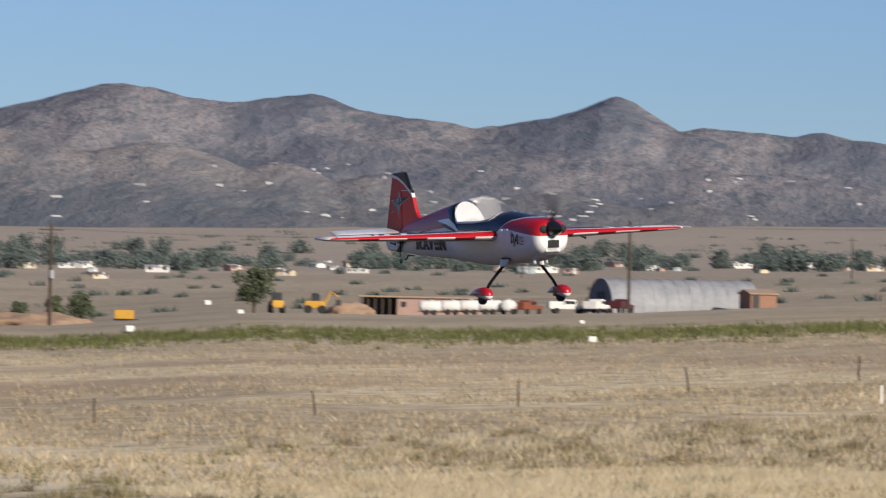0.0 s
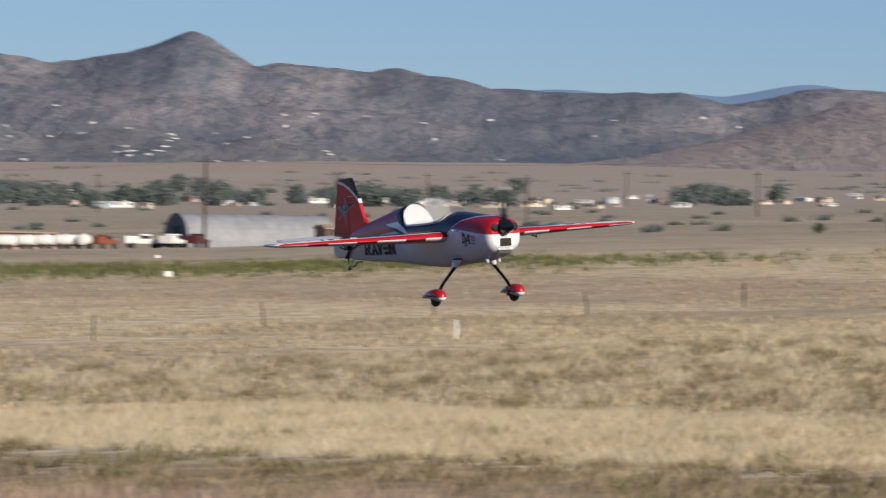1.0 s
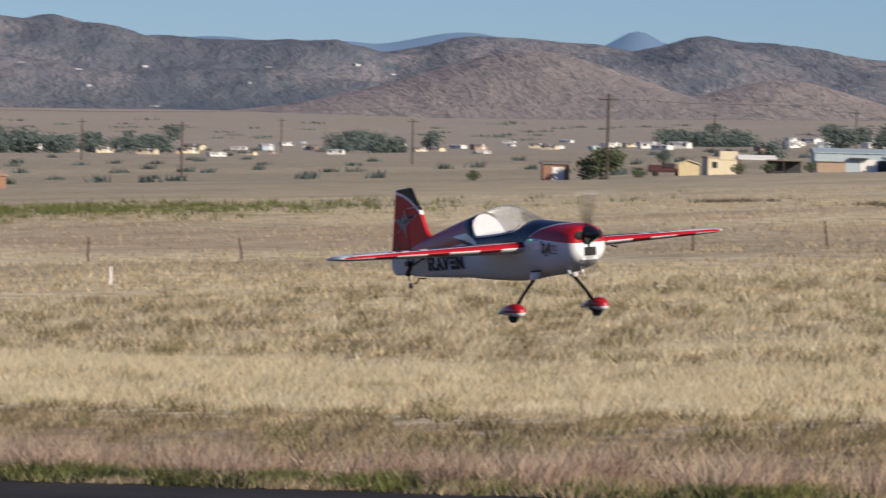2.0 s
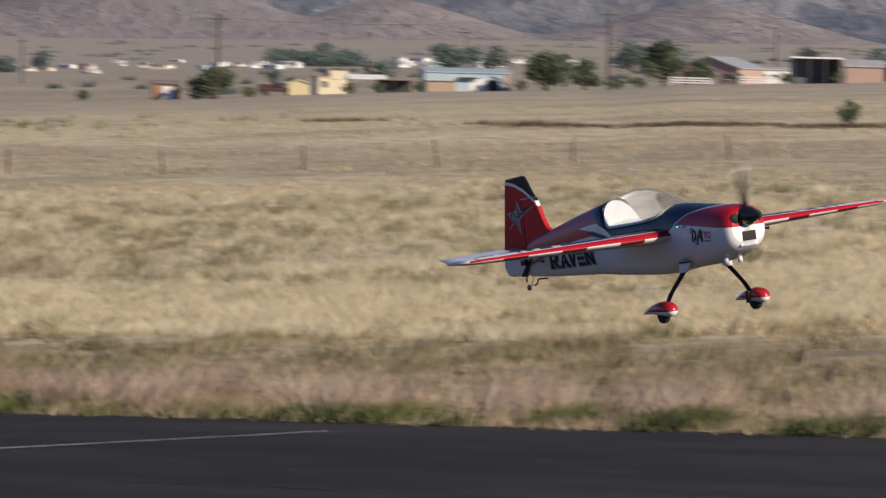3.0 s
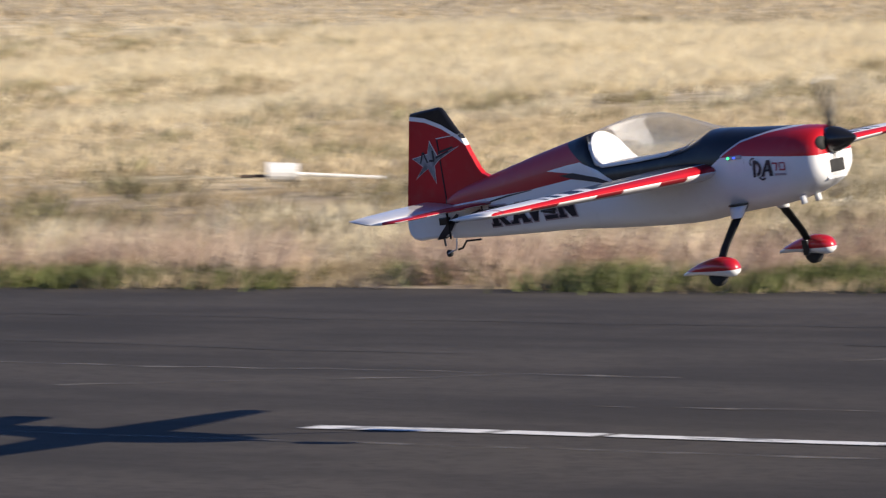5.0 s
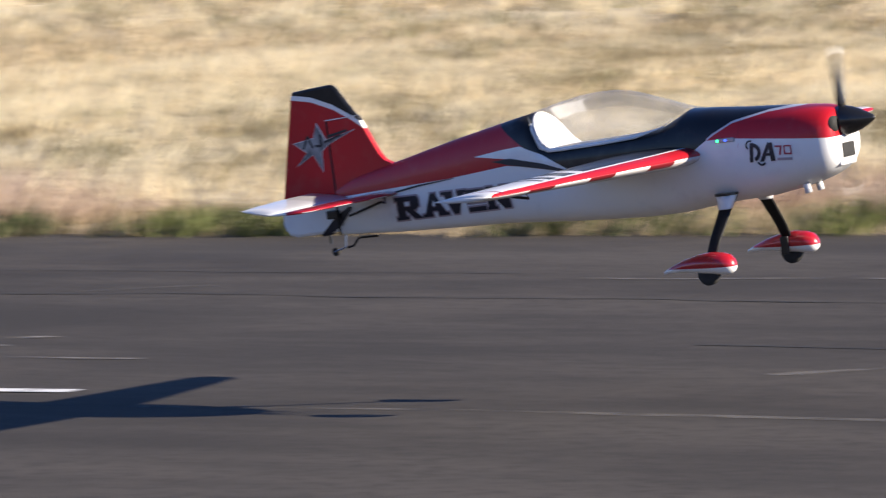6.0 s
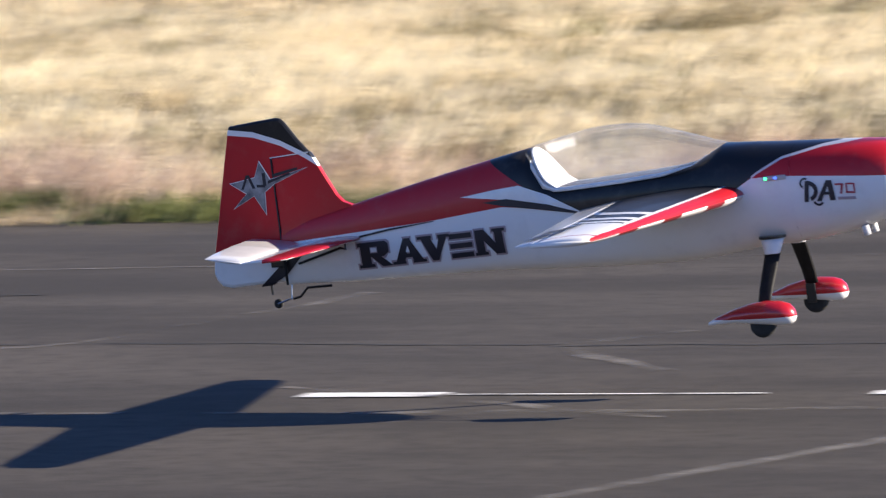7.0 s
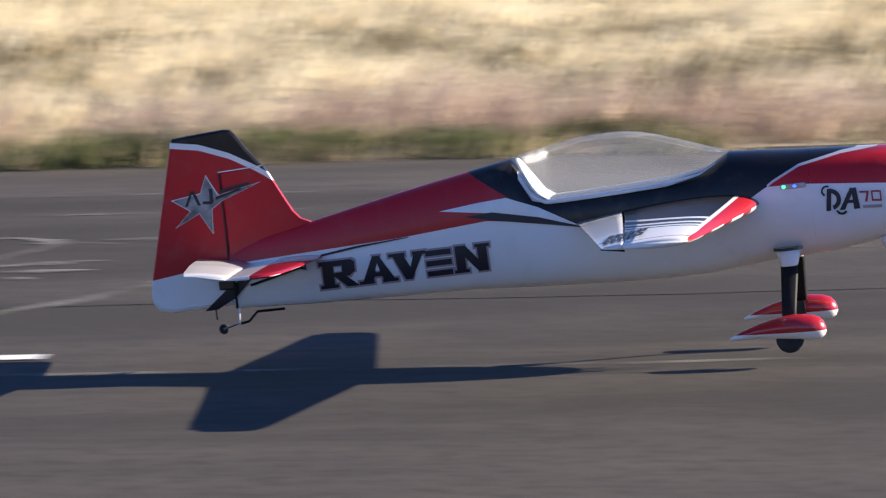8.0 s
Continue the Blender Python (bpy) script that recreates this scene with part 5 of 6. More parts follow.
# ---- pale houses scattered over the slopes, too far to count
def slope_houses(names, n, seed):
    r_ = np.random.RandomState(seed)
    cand = []
    for nm in names:
        me = bpy.data.objects[nm].data
        co = np.empty(len(me.vertices) * 3, dtype=np.float32)
        me.vertices.foreach_get("co", co)
        co = co.reshape(-1, 3)
        rad, az = np.hypot(co[:, 0], co[:, 1]), np.degrees(np.arctan2(-co[:, 0], co[:, 1]))
        el = np.degrees(np.arctan2(co[:, 2] - EYE_H, rad))
        cand.append(co[(az > 58) & (az < 74) & (el > .42) & (el < 1.0) & (rad < 3500)])
    cand = np.concatenate(cand)
    bm = bmesh.new()
    for p_ in cand[r_.randint(0, len(cand), n)]:
        w, d, h = r_.uniform(1.5, 5.0), 3, r_.uniform(.3, .9)
        m = Matrix.Translation(p_) @ Matrix.Rotation(r_.uniform(0, 3), 4, "Z")
        add_box(bm, -w / 2, w / 2, -d / 2, d / 2, -2, h, m=m)
    ob = link("slope_houses", bm, M_TIN)
    return tagged(ob, "tiny pale houses scattered over the hill slopes", "houses", kind="stuff")


slope_houses(("backdrop_mountains", "backdrop_foothills"), 170, 3)


# ---- fence across the field
def fence_post(label, lean):
    ob = thing("fence_post", label, "fence post", "posts of the field fence")
    sc = 1.0
    part("stake", add_tube(bmesh.new(), [(0, 0, -.1), (lean * .4, 0, .4), (lean, 0, .8)], [.035, .032, .028], 6), M_WOOD, ob)
    part("wire_tie", add_tube(bmesh.new(), [(lean * .7 - .02, -.05, .55), (lean * .7 + .02, .05, .57)], .02, 5), M_STEEL, ob)
    return ob


fp = [fence_post("thin weathered fence stake leaning in dry grass", .0), fence_post("thin leaning fence stake in dry grass", -.12)]
line = [(71.69, -1.551), (69.55, -1.437), (67.59, -1.307), (65.94, -1.135), (64.30, -0.984), (62.81, -0.957), (61.3, -.84), (59.8, -.806), (58.45, -.731), (57.15, -.648), (55.84, -.593), (54.32, -.531), (52.7, -.44), (51.14, -.357), (50.03, -.281), (49.02, -.261), (47.0, -.194)]
for i, (az, el) in enumerate(line):
    p = sight(az, el, 40, 600)
    src = fp[i % 2]
    k = min(1.3, p.xy.length / 190)
    m = Matrix.Translation(p) @ Matrix.Rotation(radians(az), 4, "Z") 
    ob = src if i < 2 else copy_thing(src, m)
    ob.matrix_basis = m @ Matrix.Scale(k, 4)
wp = link("marker_post", add_tube(bmesh.new(), [(0, 0, -.05), (0, 0, .46)], .034, 10), M_PLASTER)
tagged(wp, "white plastic marker post standing in dry grass", "marker")
wp.matrix_basis = Matrix.Translation(sight(64.08, -1.208, 40, 600))
lt = thing("fallen_board", "pale fallen board with a dark stub in the grass", "board")
part("board", boxm(-.1, .35, -.05, .05, .02, .07, bevel=.01), M_PLASTER, lt)
part("stub", add_tube(bmesh.new(), [(-.12, 0, 0), (-.14, 0, .14)], .02, 6), M_WOOD, lt)
lt.matrix_basis = Matrix.Translation(sight(58.75, -1.1, 40, 600)) @ Matrix.Rotation(radians(70), 4, "Z")
st1 = link("grass_stake", add_tube(bmesh.new(), [(0, 0, -.05), (.02, 0, .3)], .012, 6), M_WOOD)
tagged(st1, "thin wooden stake standing in tall grass", "stake")
st1.matrix_basis = Matrix.Translation(sight(54.7, -1.6, 30, 300))
dr = thing("white_roller", "white drum roller with a long pale handle lying in the grass", "roller")
part("drum", add_tube(bmesh.new(), [(-.02, 0, .13), (.22, 0, .13)], .075, 16), M_PLASTER, dr)
part("handle", add_tube(bmesh.new(), [(.22, 0, .12), (.9, .02, .10)], .014, 8), M_PLASTER, dr)
part("stub", add_tube(bmesh.new(), [(-.02, 0, .1), (-.25, 0, .09)], .015, 6), M_WOOD, dr)
dr.matrix_basis = Matrix.Translation(sight(45.25, -2.17, 26, 200)) @ Matrix.Rotation(radians(45), 4, "Z")


# ================= the model aeroplane =================
TAIL_STA = [  # x, top, bottom, half width
    (-1.052, .098, -.060, .014), (-.95, .125, -.064, .028), (-.83, .150, -.069, .042), (-.70, .178, -.071, .056), (-.587, .202, -.073, .067), (-.48, .223, -.074, .077),
    (-.40, .238, -.075, .084), (-.33, .251, -.079, .090), (-.268, .262, -.083, .096), (-.245, .225, -.084, .098), (-.215, .172, -.085, .101), (-.178, .151, -.087, .104),
    (-.125, .152, -.089, .107)]
NOSE_STA = [
    (.027, .158, -.095, .115), (.143, .165, -.097, .119), (.239, .181, -.094, .122), (.285, .207, -.089, .123), (.31, .221, -.086, .124),
    (.40, .215, -.077, .127), (.475, .209, -.073, .129), (.565, .204, -.068, .129), (.654, .199, -.055, .127), (.72, .195, -.041, .124), (.77, .190, -.026, .116),
    (.80, .183, -.012, .108), (.818, .174, .002, .097), (.826, .162, .016, .083)]
STA = TAIL_STA + NOSE_STA


def sta(x):
    c = np.array(STA)
    return [float(np.interp(x, c[:, 0], c[:, i])) for i in (1, 2, 3)]


def crown(x):
    """Squarer shoulders beside the cockpit."""
    return 2.5 + 3.0 * float(np.interp(x, [-.27, -.18, .19, .30], [0, 1, 1, 0]))


def side_y(x, z):
    t, b, w = sta(x)
    c, h = (t + b) / 2, (t - b) / 2
    n = crown(x) if z > c else 2.5
    return w * max(0.0, 1 - min(1.0, abs((z - c) / h)) ** n) ** (1 / n)


def ring(x, n=44):
    t, b, w = sta(x)
    c, h = (t + b) / 2, (t - b) / 2
    out = []
    for k in range(n):
        a = 2 * math.pi * k / n
        ca_, sa_ = math.cos(a), math.sin(a)
        e = crown(x) if sa_ > 0 else 2.5
        out.append((x, math.copysign(abs(ca_) ** (2 / e), ca_) * w, c + math.copysign(abs(sa_) ** (2 / e), sa_) * h))
    return out


def patch(poly, step=0.02):
    """Triangulated polygon of (x, z) points, edges cut to short lengths."""
    pts = []
    for (a, b), (c, d) in zip(poly, poly[1:] + poly[:1]):
        n = max(1, int(math.hypot(c - a, d - b) / step))
        pts += [(a + (c - a) * i / n, b + (d - b) * i / n) for i in range(n)]
    return pts


def decal(name, polys, material, parent, surface, label=""):
    """Flat artwork on both sides; surface(x, z) gives the half thickness under it."""
    for s in (-1, 1):
        whole = bmesh.new()
        for layer, poly in enumerate(polys):
            bm = bmesh.new()
            tri = geometry.tessellate_polygon([[Vector((x, z, 0)) for x, z in poly]])
            vs = [bm.verts.new((x, 0, z)) for x, z in poly]
            for t in tri:
                try:
                    bm.faces.new([vs[i] for i in t])
                except ValueError:
                    pass
            xs, zs = [v.co.x for v in bm.verts], [v.co.z for v in bm.verts]
            for lo, hi, axis, step in ((min(xs), max(xs), (1, 0, 0), .02), (min(zs), max(zs), (0, 0, 1), .01)):
                for k in range(math.ceil(lo / step), math.floor(hi / step) + 1):
                    geo = bm.verts[:] + bm.edges[:] + bm.faces[:]
                    bmesh.ops.bisect_plane(bm, geom=geo, dist=1e-5, plane_co=[c * k * step for c in axis], plane_no=axis)
            copy = {v: whole.verts.new((v.co.x, s * (surface(v.co.x, v.co.z) + .00004 * layer), v.co.z)) for v in bm.verts}
            for f in bm.faces:
                whole.faces.new([copy[v] for v in f.verts])
            bm.free()
        part(name, whole, material, parent, label)


def slab(poly, t0, t1=None):
    """A plate in the x-z plane with its edges rounded: half thickness t0 inside, thinner at the rim."""
    bm = bmesh.new()
    cx, cz = sum(p[0] for p in poly) / len(poly), sum(p[1] for p in poly) / len(poly)
    rings = []
    for y, k in ((-t0, .962), (-t0 * .6, .99), (0, 1.0), (t0 * .6, .99), (t0, .962)):
        rings.append([bm.verts.new((cx + (x - cx) * k, y, cz + (z - cz) * k)) for x, z in poly])
    n = len(poly)
    for a, b in zip(rings, rings[1:]):
        for i in range(n):
            bm.faces.new((a[i], a[(i + 1) % n], b[(i + 1) % n], b[i]))
    bm.faces.new(rings[0])
    bm.faces.new(rings[-1])
    return bm


def foil(x_le, x_te, y, z, thick, n=14, f0=0.0, f1=1.0):
    """Closed section of a symmetrical wing between chord fractions f0 and f1."""
    c = x_le - x_te
    def ht(f):
        return 5 * thick * c * (.2969 * math.sqrt(f) - .126 * f - .3516 * f * f + .2843 * f ** 3 - .1036 * f ** 4)
    fs = [f0 + (f1 - f0) * (i / n) ** (2 if f0 == 0 else 1) for i in range(n + 1)]
    up = [(x_le - f * c, y, z + ht(f)) for f in fs]
    lo = [(x_le - f * c, y, z - ht(f) - (0.0006 if 0 < i < n else 0.0)) for i, f in enumerate(fs)][::-1]
    return up + lo


WING = [(.09, .388, -.105, .083, .14), (.3, .371, -.068, .084, .135), (.6, .343, -.018, .087, .13), (.9, .315, .030, .090, .125), (1.06, .301, .058, .0915, .12), (1.125, .290, .066, .092, .11), (1.16, .268, .072, .0925, .08)]


def wing_material():
    m = bpy.data.materials.new("wing_livery")
    m.use_nodes = True
    nt = m.node_tree
    b = nt.nodes["Principled BSDF"]
    b.inputs["Roughness"].default_value, b.inputs["Coat Weight"].default_value = 0.42, 0.12
    b.inputs["Specular IOR Level"].default_value = 0.35
    tc = nt.nodes.new("ShaderNodeTexCoord").outputs["Object"]
    sep = nt.nodes.new("ShaderNodeSeparateXYZ")
    nt.links.new(tc, sep.inputs[0])
    x, y, z = sep.outputs
    ay = mathn(nt, "ABSOLUTE", y)
    le = mathn(nt, "SUBTRACT", .399, mathn(nt, "MULTIPLY", ay, 0.091))
    d = mathn(nt, "SUBTRACT", le, x)                    # behind the leading edge
    top = mathn(nt, "GREATER_THAN", z, mathn(nt, "ADD", .0815, mathn(nt, "MULTIPLY", ay, .0065)))
    red_w = mathn(nt, "ADD", .014, mathn(nt, "MULTIPLY", mathn(nt, "MAXIMUM", mathn(nt, "SUBTRACT", 1.0, ay), 0.0), .042))
    red = mathn(nt, "MULTIPLY", mathn(nt, "LESS_THAN", d, red_w), top)
    sweep = mathn(nt, "ADD", ay, mathn(nt, "MULTIPLY", mathn(nt, "POWER", mathn(nt, "MAXIMUM", d, 0.0), 2.0), 2.6))
    inner = mathn(nt, "LESS_THAN", sweep, .66)
    for lo, hi in ((.70, .765), (.80, .835), (.862, .88)):
        inner = mathn(nt, "MAXIMUM", inner, mathn(nt, "MULTIPLY", mathn(nt, "GREATER_THAN", sweep, lo), mathn(nt, "LESS_THAN", sweep, hi)))
    blk = mathn(nt, "MULTIPLY", mathn(nt, "MULTIPLY", inner, mathn(nt, "GREATER_THAN", d, mathn(nt, "ADD", red_w, .012))), top)
    col = mixc(nt, blk, WHITE, BLACK)
    col = mixc(nt, red, col, (0.46, 0.009, 0.018))
    # dashes under the leading edge
    dash = mathn(nt, "GREATER_THAN", mathn(nt, "FRACT", mathn(nt, "ADD", mathn(nt, "MULTIPLY", ay, 3.4), .12)), .42)
    under = mathn(nt, "MULTIPLY", mathn(nt, "LESS_THAN", d, .022), mathn(nt, "SUBTRACT", 1.0, top))
    ucol = mixc(nt, dash, (0.20, 0.01, 0.016), (0.70, 0.66, 0.66))
    col = mixc(nt, under, col, ucol)
    under2 = mathn(nt, "MULTIPLY", mathn(nt, "GREATER_THAN", d, .022), mathn(nt, "SUBTRACT", 1.0, top))
    col = mixc(nt, mathn(nt, "MULTIPLY", under2, .9), col, (0.60, 0.60, 0.62))
    pin = mathn(nt, "MULTIPLY", mathn(nt, "LESS_THAN", mathn(nt, "ABSOLUTE", mathn(nt, "SUBTRACT", ay, 1.095)), .005), top)
    col = mixc(nt, pin, col, (0.30, 0.01, 0.03))
    nt.links.new(col, b.inputs["Base Color"])
    return m


def stab_material():
    m = bpy.data.materials.new("stab_livery")
    m.use_nodes = True
    nt = m.node_tree
    b = nt.nodes["Principled BSDF"]
    b.inputs["Roughness"].default_value, b.inputs["Coat Weight"].default_value = 0.3, 0.7
    sep = nt.nodes.new("ShaderNodeSeparateXYZ")
    nt.links.new(nt.nodes.new("ShaderNodeTexCoord").outputs["Object"], sep.inputs[0])
    ay = mathn(nt, "ABSOLUTE", sep.outputs[1])
    d = mathn(nt, "SUBTRACT", mathn(nt, "SUBTRACT", -.787, mathn(nt, "MULTIPLY", ay, .15)), sep.outputs[0])
    red = mathn(nt, "LESS_THAN", d, mathn(nt, "SUBTRACT", .125, mathn(nt, "MULTIPLY", ay, .12)))
    low = mathn(nt, "LESS_THAN", sep.outputs[2], .0555)
    dash = mathn(nt, "GREATER_THAN", mathn(nt, "FRACT", mathn(nt, "MULTIPLY", ay, 6.0)), .5)
    col = mixc(nt, red, WHITE, (0.44, 0.009, 0.018))
    col = mixc(nt, mathn(nt, "MULTIPLY", low, mathn(nt, "MULTIPLY", dash, mathn(nt, "LESS_THAN", d, .02))), col, WHITE)
    nt.links.new(col, b.inputs["Base Color"])
    return m


M_WING, M_STAB = wing_material(), stab_material()


def build_aeroplane():
    pl = tagged(new("model_aeroplane"), "large glossy red, black and white aerobatic model aeroplane in flight", "model aeroplane")
    # fuselage: body and cowl
    part("fuselage", loft([ring(x) for x in [s[0] for s in STA[:20]] + [.5225]], caps=False), M_LIVERY, pl, "glossy red, black and white fuselage", True)
    cowl = part("cowl", loft([ring(x) for x in [.523, .54, .565, .61, .654, .69, .72, .747, .77, .787, .80, .81, .818, .826]], caps=False), M_LIVERY, pl, "red-topped white engine cowl", True)
    # solid black plugs: shade inside the cheek and chin inlets is put in as colour
    for s in (-1, 1):
        rings = []
        for dx, k in ((-.03, .75), (.0, 1.0), (.0268, 1.0)):
            rings.append([(.803 + dx, s * (.059 + .024 * k * math.cos(t)), .132 + .024 * k * math.sin(t)) for t in [i * math.pi / 8 for i in range(16)]])
        part("cheek_inlet", loft(rings), M_RUBBER, cowl, "dark cooling inlet", True)
    front = ring(.826)
    part("cowl_front", loft([front, [(.829, y * .8, .089 + (z - .089) * .85) for x, y, z in front]]), M_LIVERY, cowl, "red and white cowl front")
    part("chin_inlet", boxm(.795, .8325, -.036, .036, .026, .070, bevel=.004), M_RUBBER, cowl, "dark square chin inlet")
    part("inlet_lip", boxm(.77, .826, -.048, .048, .002, .018, bevel=.006), M_WHITE, cowl)
    for y in (-.055, .02):
        part("exhaust_stub", add_tube(bmesh.new(), [(.70, y, -.040), (.705, y, -.068)], .0115, 12), M_WHITE, cowl, "short pale exhaust stub", True)
    # canopy, its frame and the pale bulkhead
    cx = [-.262, -.24, -.21, -.182, -.135, -.089, -.03, .033, .08, .122, .165, .209, .25, .285, .306]
    top = lambda x: float(np.interp(x, [-.268, -.182, -.089, -.03, .033, .08, .122, .209, .26, .308], [.263, .282, .299, .3035, .303, .297, .286, .257, .238, .2215]))
    sill = lambda x: sta(x)[0] - .004
    def arch(x, grow=0.0):
        w = side_y(x, sill(x) - .012) * .985 + grow
        h = max(top(x) - sill(x), .002)
        return [(x, w * math.cos(a), sill(x) + h * math.sin(a) ** .9) for a in [math.pi * i / 20 for i in range(21)]]
    can = part("canopy", loft([arch(x) for x in cx], closed=False), M_CANOPY, pl, "clear bubble canopy", True)
    can.visible_shadow = False
    for s in (-1, 1):
        bm = bmesh.new()
        rows = []
        for x in [-.248 + .0112 * i for i in range(48)]:
            w = side_y(x, sill(x) - .012) * .985 + .0015
            rear = smooth01((-.185 - x) / .03)
            tp = min(1.0, max(.15, (.275 - x) / .12)) * (1.0 + .9 * rear) * max(.1, smooth01((x + .272) / .02))
            low = max(w, side_y(x, sill(x) - .015)) + .0015
            inner = w - .004 - .030 * rear
            rows.append([bm.verts.new((x, s * y, sill(x) + g * tp)) for g, y in ((-.009, low), (.003, w), (.003, inner), (-.009, inner))])
        for a, b in zip(rows, rows[1:]):
            for i in range(4):
                bm.faces.new((a[i], a[(i + 1) % 4], b[(i + 1) % 4], b[i]))
        part("canopy_frame", bm, M_WHITE, pl, "white canopy frame", True)
    lean = lambda z: float(np.interp(z, [.148, .172, .225, .262], [-.172, -.207, -.236, -.256]))
    part("cockpit_bulkhead", loft([[(lean(z) + g, y, z) for y, z in [(.094 * math.cos(a), .150 + .112 * math.sin(a)) for a in [math.pi * i / 20 for i in range(21)]]] for g in (0, .005)]), M_WHITE, pl, "white leaning bulkhead behind the cockpit")
    part("cockpit_floor", boxm(-.16, .22, -.085, .085, .140, .1475, bevel=.003), M_TRAY, pl)
    # fin and rudder
    fin = [(-1.0532, .3085), (-.934, .3145), (-.922, .295), (-.894, .238), (-.866, .184), (-.848, .163), (-.82, .150), (-.82, .10), (-1.0532, .06)]
    part("fin", slab(fin, .011), M_LIVERY, pl, "red tail fin")
    rud = [(-1.276, -.01), (-1.270, .033), (-1.178, .398), (-1.172, .410), (-1.10, .416), (-1.028, .421), (-1.012, .418), (-1.0, .406), (-.968, .358), (-.937, .317), (-1.0545, .311), (-1.0545, -.05), (-1.225, -.056), (-1.255, -.048), (-1.270, -.03)]
    rudder = part("rudder", slab(rud, .0105), M_LIVERY, pl, "red rudder with a black top")
    part("hinge_line", boxm(-1.0556, -1.0530, -.0108, .0108, .05, .304), M_DARK, rudder, "dark hinge gap")
    # wings
    for s in (-1, 1):
        w = part("wing", loft([foil(le, te, s * y, z, th, f1=.74) for y, le, te, z, th in WING]), M_WING, pl, "white wing with a red leading edge", True)
        ail = [r for r in WING if r[0] < 1.15]
        part("aileron", loft([foil(le, te, s * y, z - .001, th, n=6, f0=.75, f1=1.0) for y, le, te, z, th in ail]), M_WHITE, w, "white aileron", True)
        part("control_horn", add_tube(bmesh.new(), [(.06, s * .62, .062), (.07, s * .62, .040), (.01, s * .62, .050)], .005, 6), M_BLACK, w)
        bm = bmesh.new()
        for k in range(6):
            for y0, y1 in ((.80, .90), (.92, 1.02)):
                xx = .145 - .018 * k
                vs = [bm.verts.new((xx + a, s * b, .0910 + .0016 + .0155 * (xx + a - .04) / .12)) for a, b in ((0, y0), (.013, y0), (.013, y1), (0, y1))]
                bm.faces.new(vs)
        part("wing_emblem", bm, M_INK, w, "dark barred emblem")
    # tailplane with raised elevators
    for s in (-1, 1):
        st = [(.02, -.792, -.985, .058), (.2, -.815, -.985, .0575), (.38, -.842, -.988, .057), (.45, -.858, -.99, .0565), (.475, -.90, -.995, .056)]
        t = part("tailplane", loft([foil(le, te, s * y, z, .09, n=8) for y, le, te, z in st]), M_STAB, pl, "white tailplane with a red leading edge", True)
        ev = [(.035, -.990, -1.135), (.2, -.990, -1.13), (.38, -.990, -1.115), (.475, -.990, -1.10)]
        bm = loft([foil(le, te, s * y, .057, .07, n=6) for y, le, te in ev])
        turn = Matrix.Translation((-.99, 0, .057)) @ Matrix.Rotation(radians(11), 4, "Y") @ Matrix.Translation((.99, 0, -.057))
        bmesh.ops.transform(bm, matrix=turn, verts=bm.verts)
        part("elevator", bm, M_WHITE, pl, "white elevator, slightly raised", True)
        part("pushrod", add_tube(bmesh.new(), [(-1.0, s * .03, .0), (-.86, s * .045, .035), (-.845, s * .047, .03), (-.845, s * .047, .05)], .004, 6), M_BLACK, pl, "black elevator linkage")
    # artwork on the fuselage and the tail
    skin = lambda g: (lambda x, z: side_y(x, z) + g)
    decal("white_flash", [[(-.467, .147), (-.36, .160), (-.283, .166), (-.20, .133), (-.09, .073), (-.20, .106), (-.34, .131)]], M_WHITE, pl, skin(.0024), "white flash")
    decal("black_flash", [[(-.400, .127), (-.325, .132), (-.20, .107), (-.070, .066), (-.20, .090), (-.335, .112)]], M_INK, pl, skin(.0034), "black flash")
    decal("tail_flash", [[(-1.045, -.030), (-1.10, -.058), (-1.135, -.059), (-1.06, .0), (-1.0, .030), (-.985, .026)]], M_INK, pl, skin(.004), "black curved flash")
    decal("pinstripe", [[(-.80, .058), (-.70, .072), (-.56, .086), (-.555, .089), (-.70, .078), (-.80, .064)]], M_INK, pl, skin(.0022), "thin black pinstripe")
    # five bold marks of the side emblem
    dark, rim = [], []
    def bar(pts, g=.0):
        q = [(-.806 + .463 * u, -.030 + .010 * u + v * .073) for u, v in pts]
        dark.append(q)
        mx, mz = sum(p[0] for p in q) / len(q), sum(p[1] for p in q) / len(q)
        rim.append([(x + .0048 * (1 if x > mx else -1), z + .0052 * (1 if z > mz else -1)) for x, z in q])
    box4 = lambda u0, u1, v0, v1: bar([(u0, v0), (u1, v0), (u1, v1), (u0, v1)])
    box4(.012, .078, .0, 1.0)
    box4(-.008, .098, .0, .13)
    box4(-.008, .012, .84, 1.0)
    bar([(.078, .80), (.150, .80), (.185, 1.0), (.078, 1.0)])
    bar([(.128, .56), (.205, .56), (.205, .90), (.185, 1.0), (.128, .80)])
    bar([(.078, .40), (.170, .40), (.205, .56), (.078, .56)])
    bar([(.085, .40), (.150, .40), (.222, .0), (.150, .0)])
    bar([(.238, .0), (.300, .0), (.345, .72), (.358, 1.0), (.312, 1.0)])
    bar([(.352, 1.0), (.312, 1.0), (.372, .0), (.442, .0)])
    box4(.285, .388, .24, .40)
    box4(.222, .312, .0, .12)
    box4(.360, .452, .0, .12)
    bar([(.425, 1.0), (.490, 1.0), (.545, .25), (.530, .0), (.495, .0)])
    bar([(.560, 1.0), (.618, 1.0), (.535, .0), (.508, .0), (.525, .30)])
    box4(.408, .505, .88, 1.0)
    box4(.548, .628, .88, 1.0)
    for v in (.0, .38, .76):
        box4(.625, .775, v, v + .2)
    box4(.800, .855, .0, 1.0)
    box4(.785, .872, .0, .12)
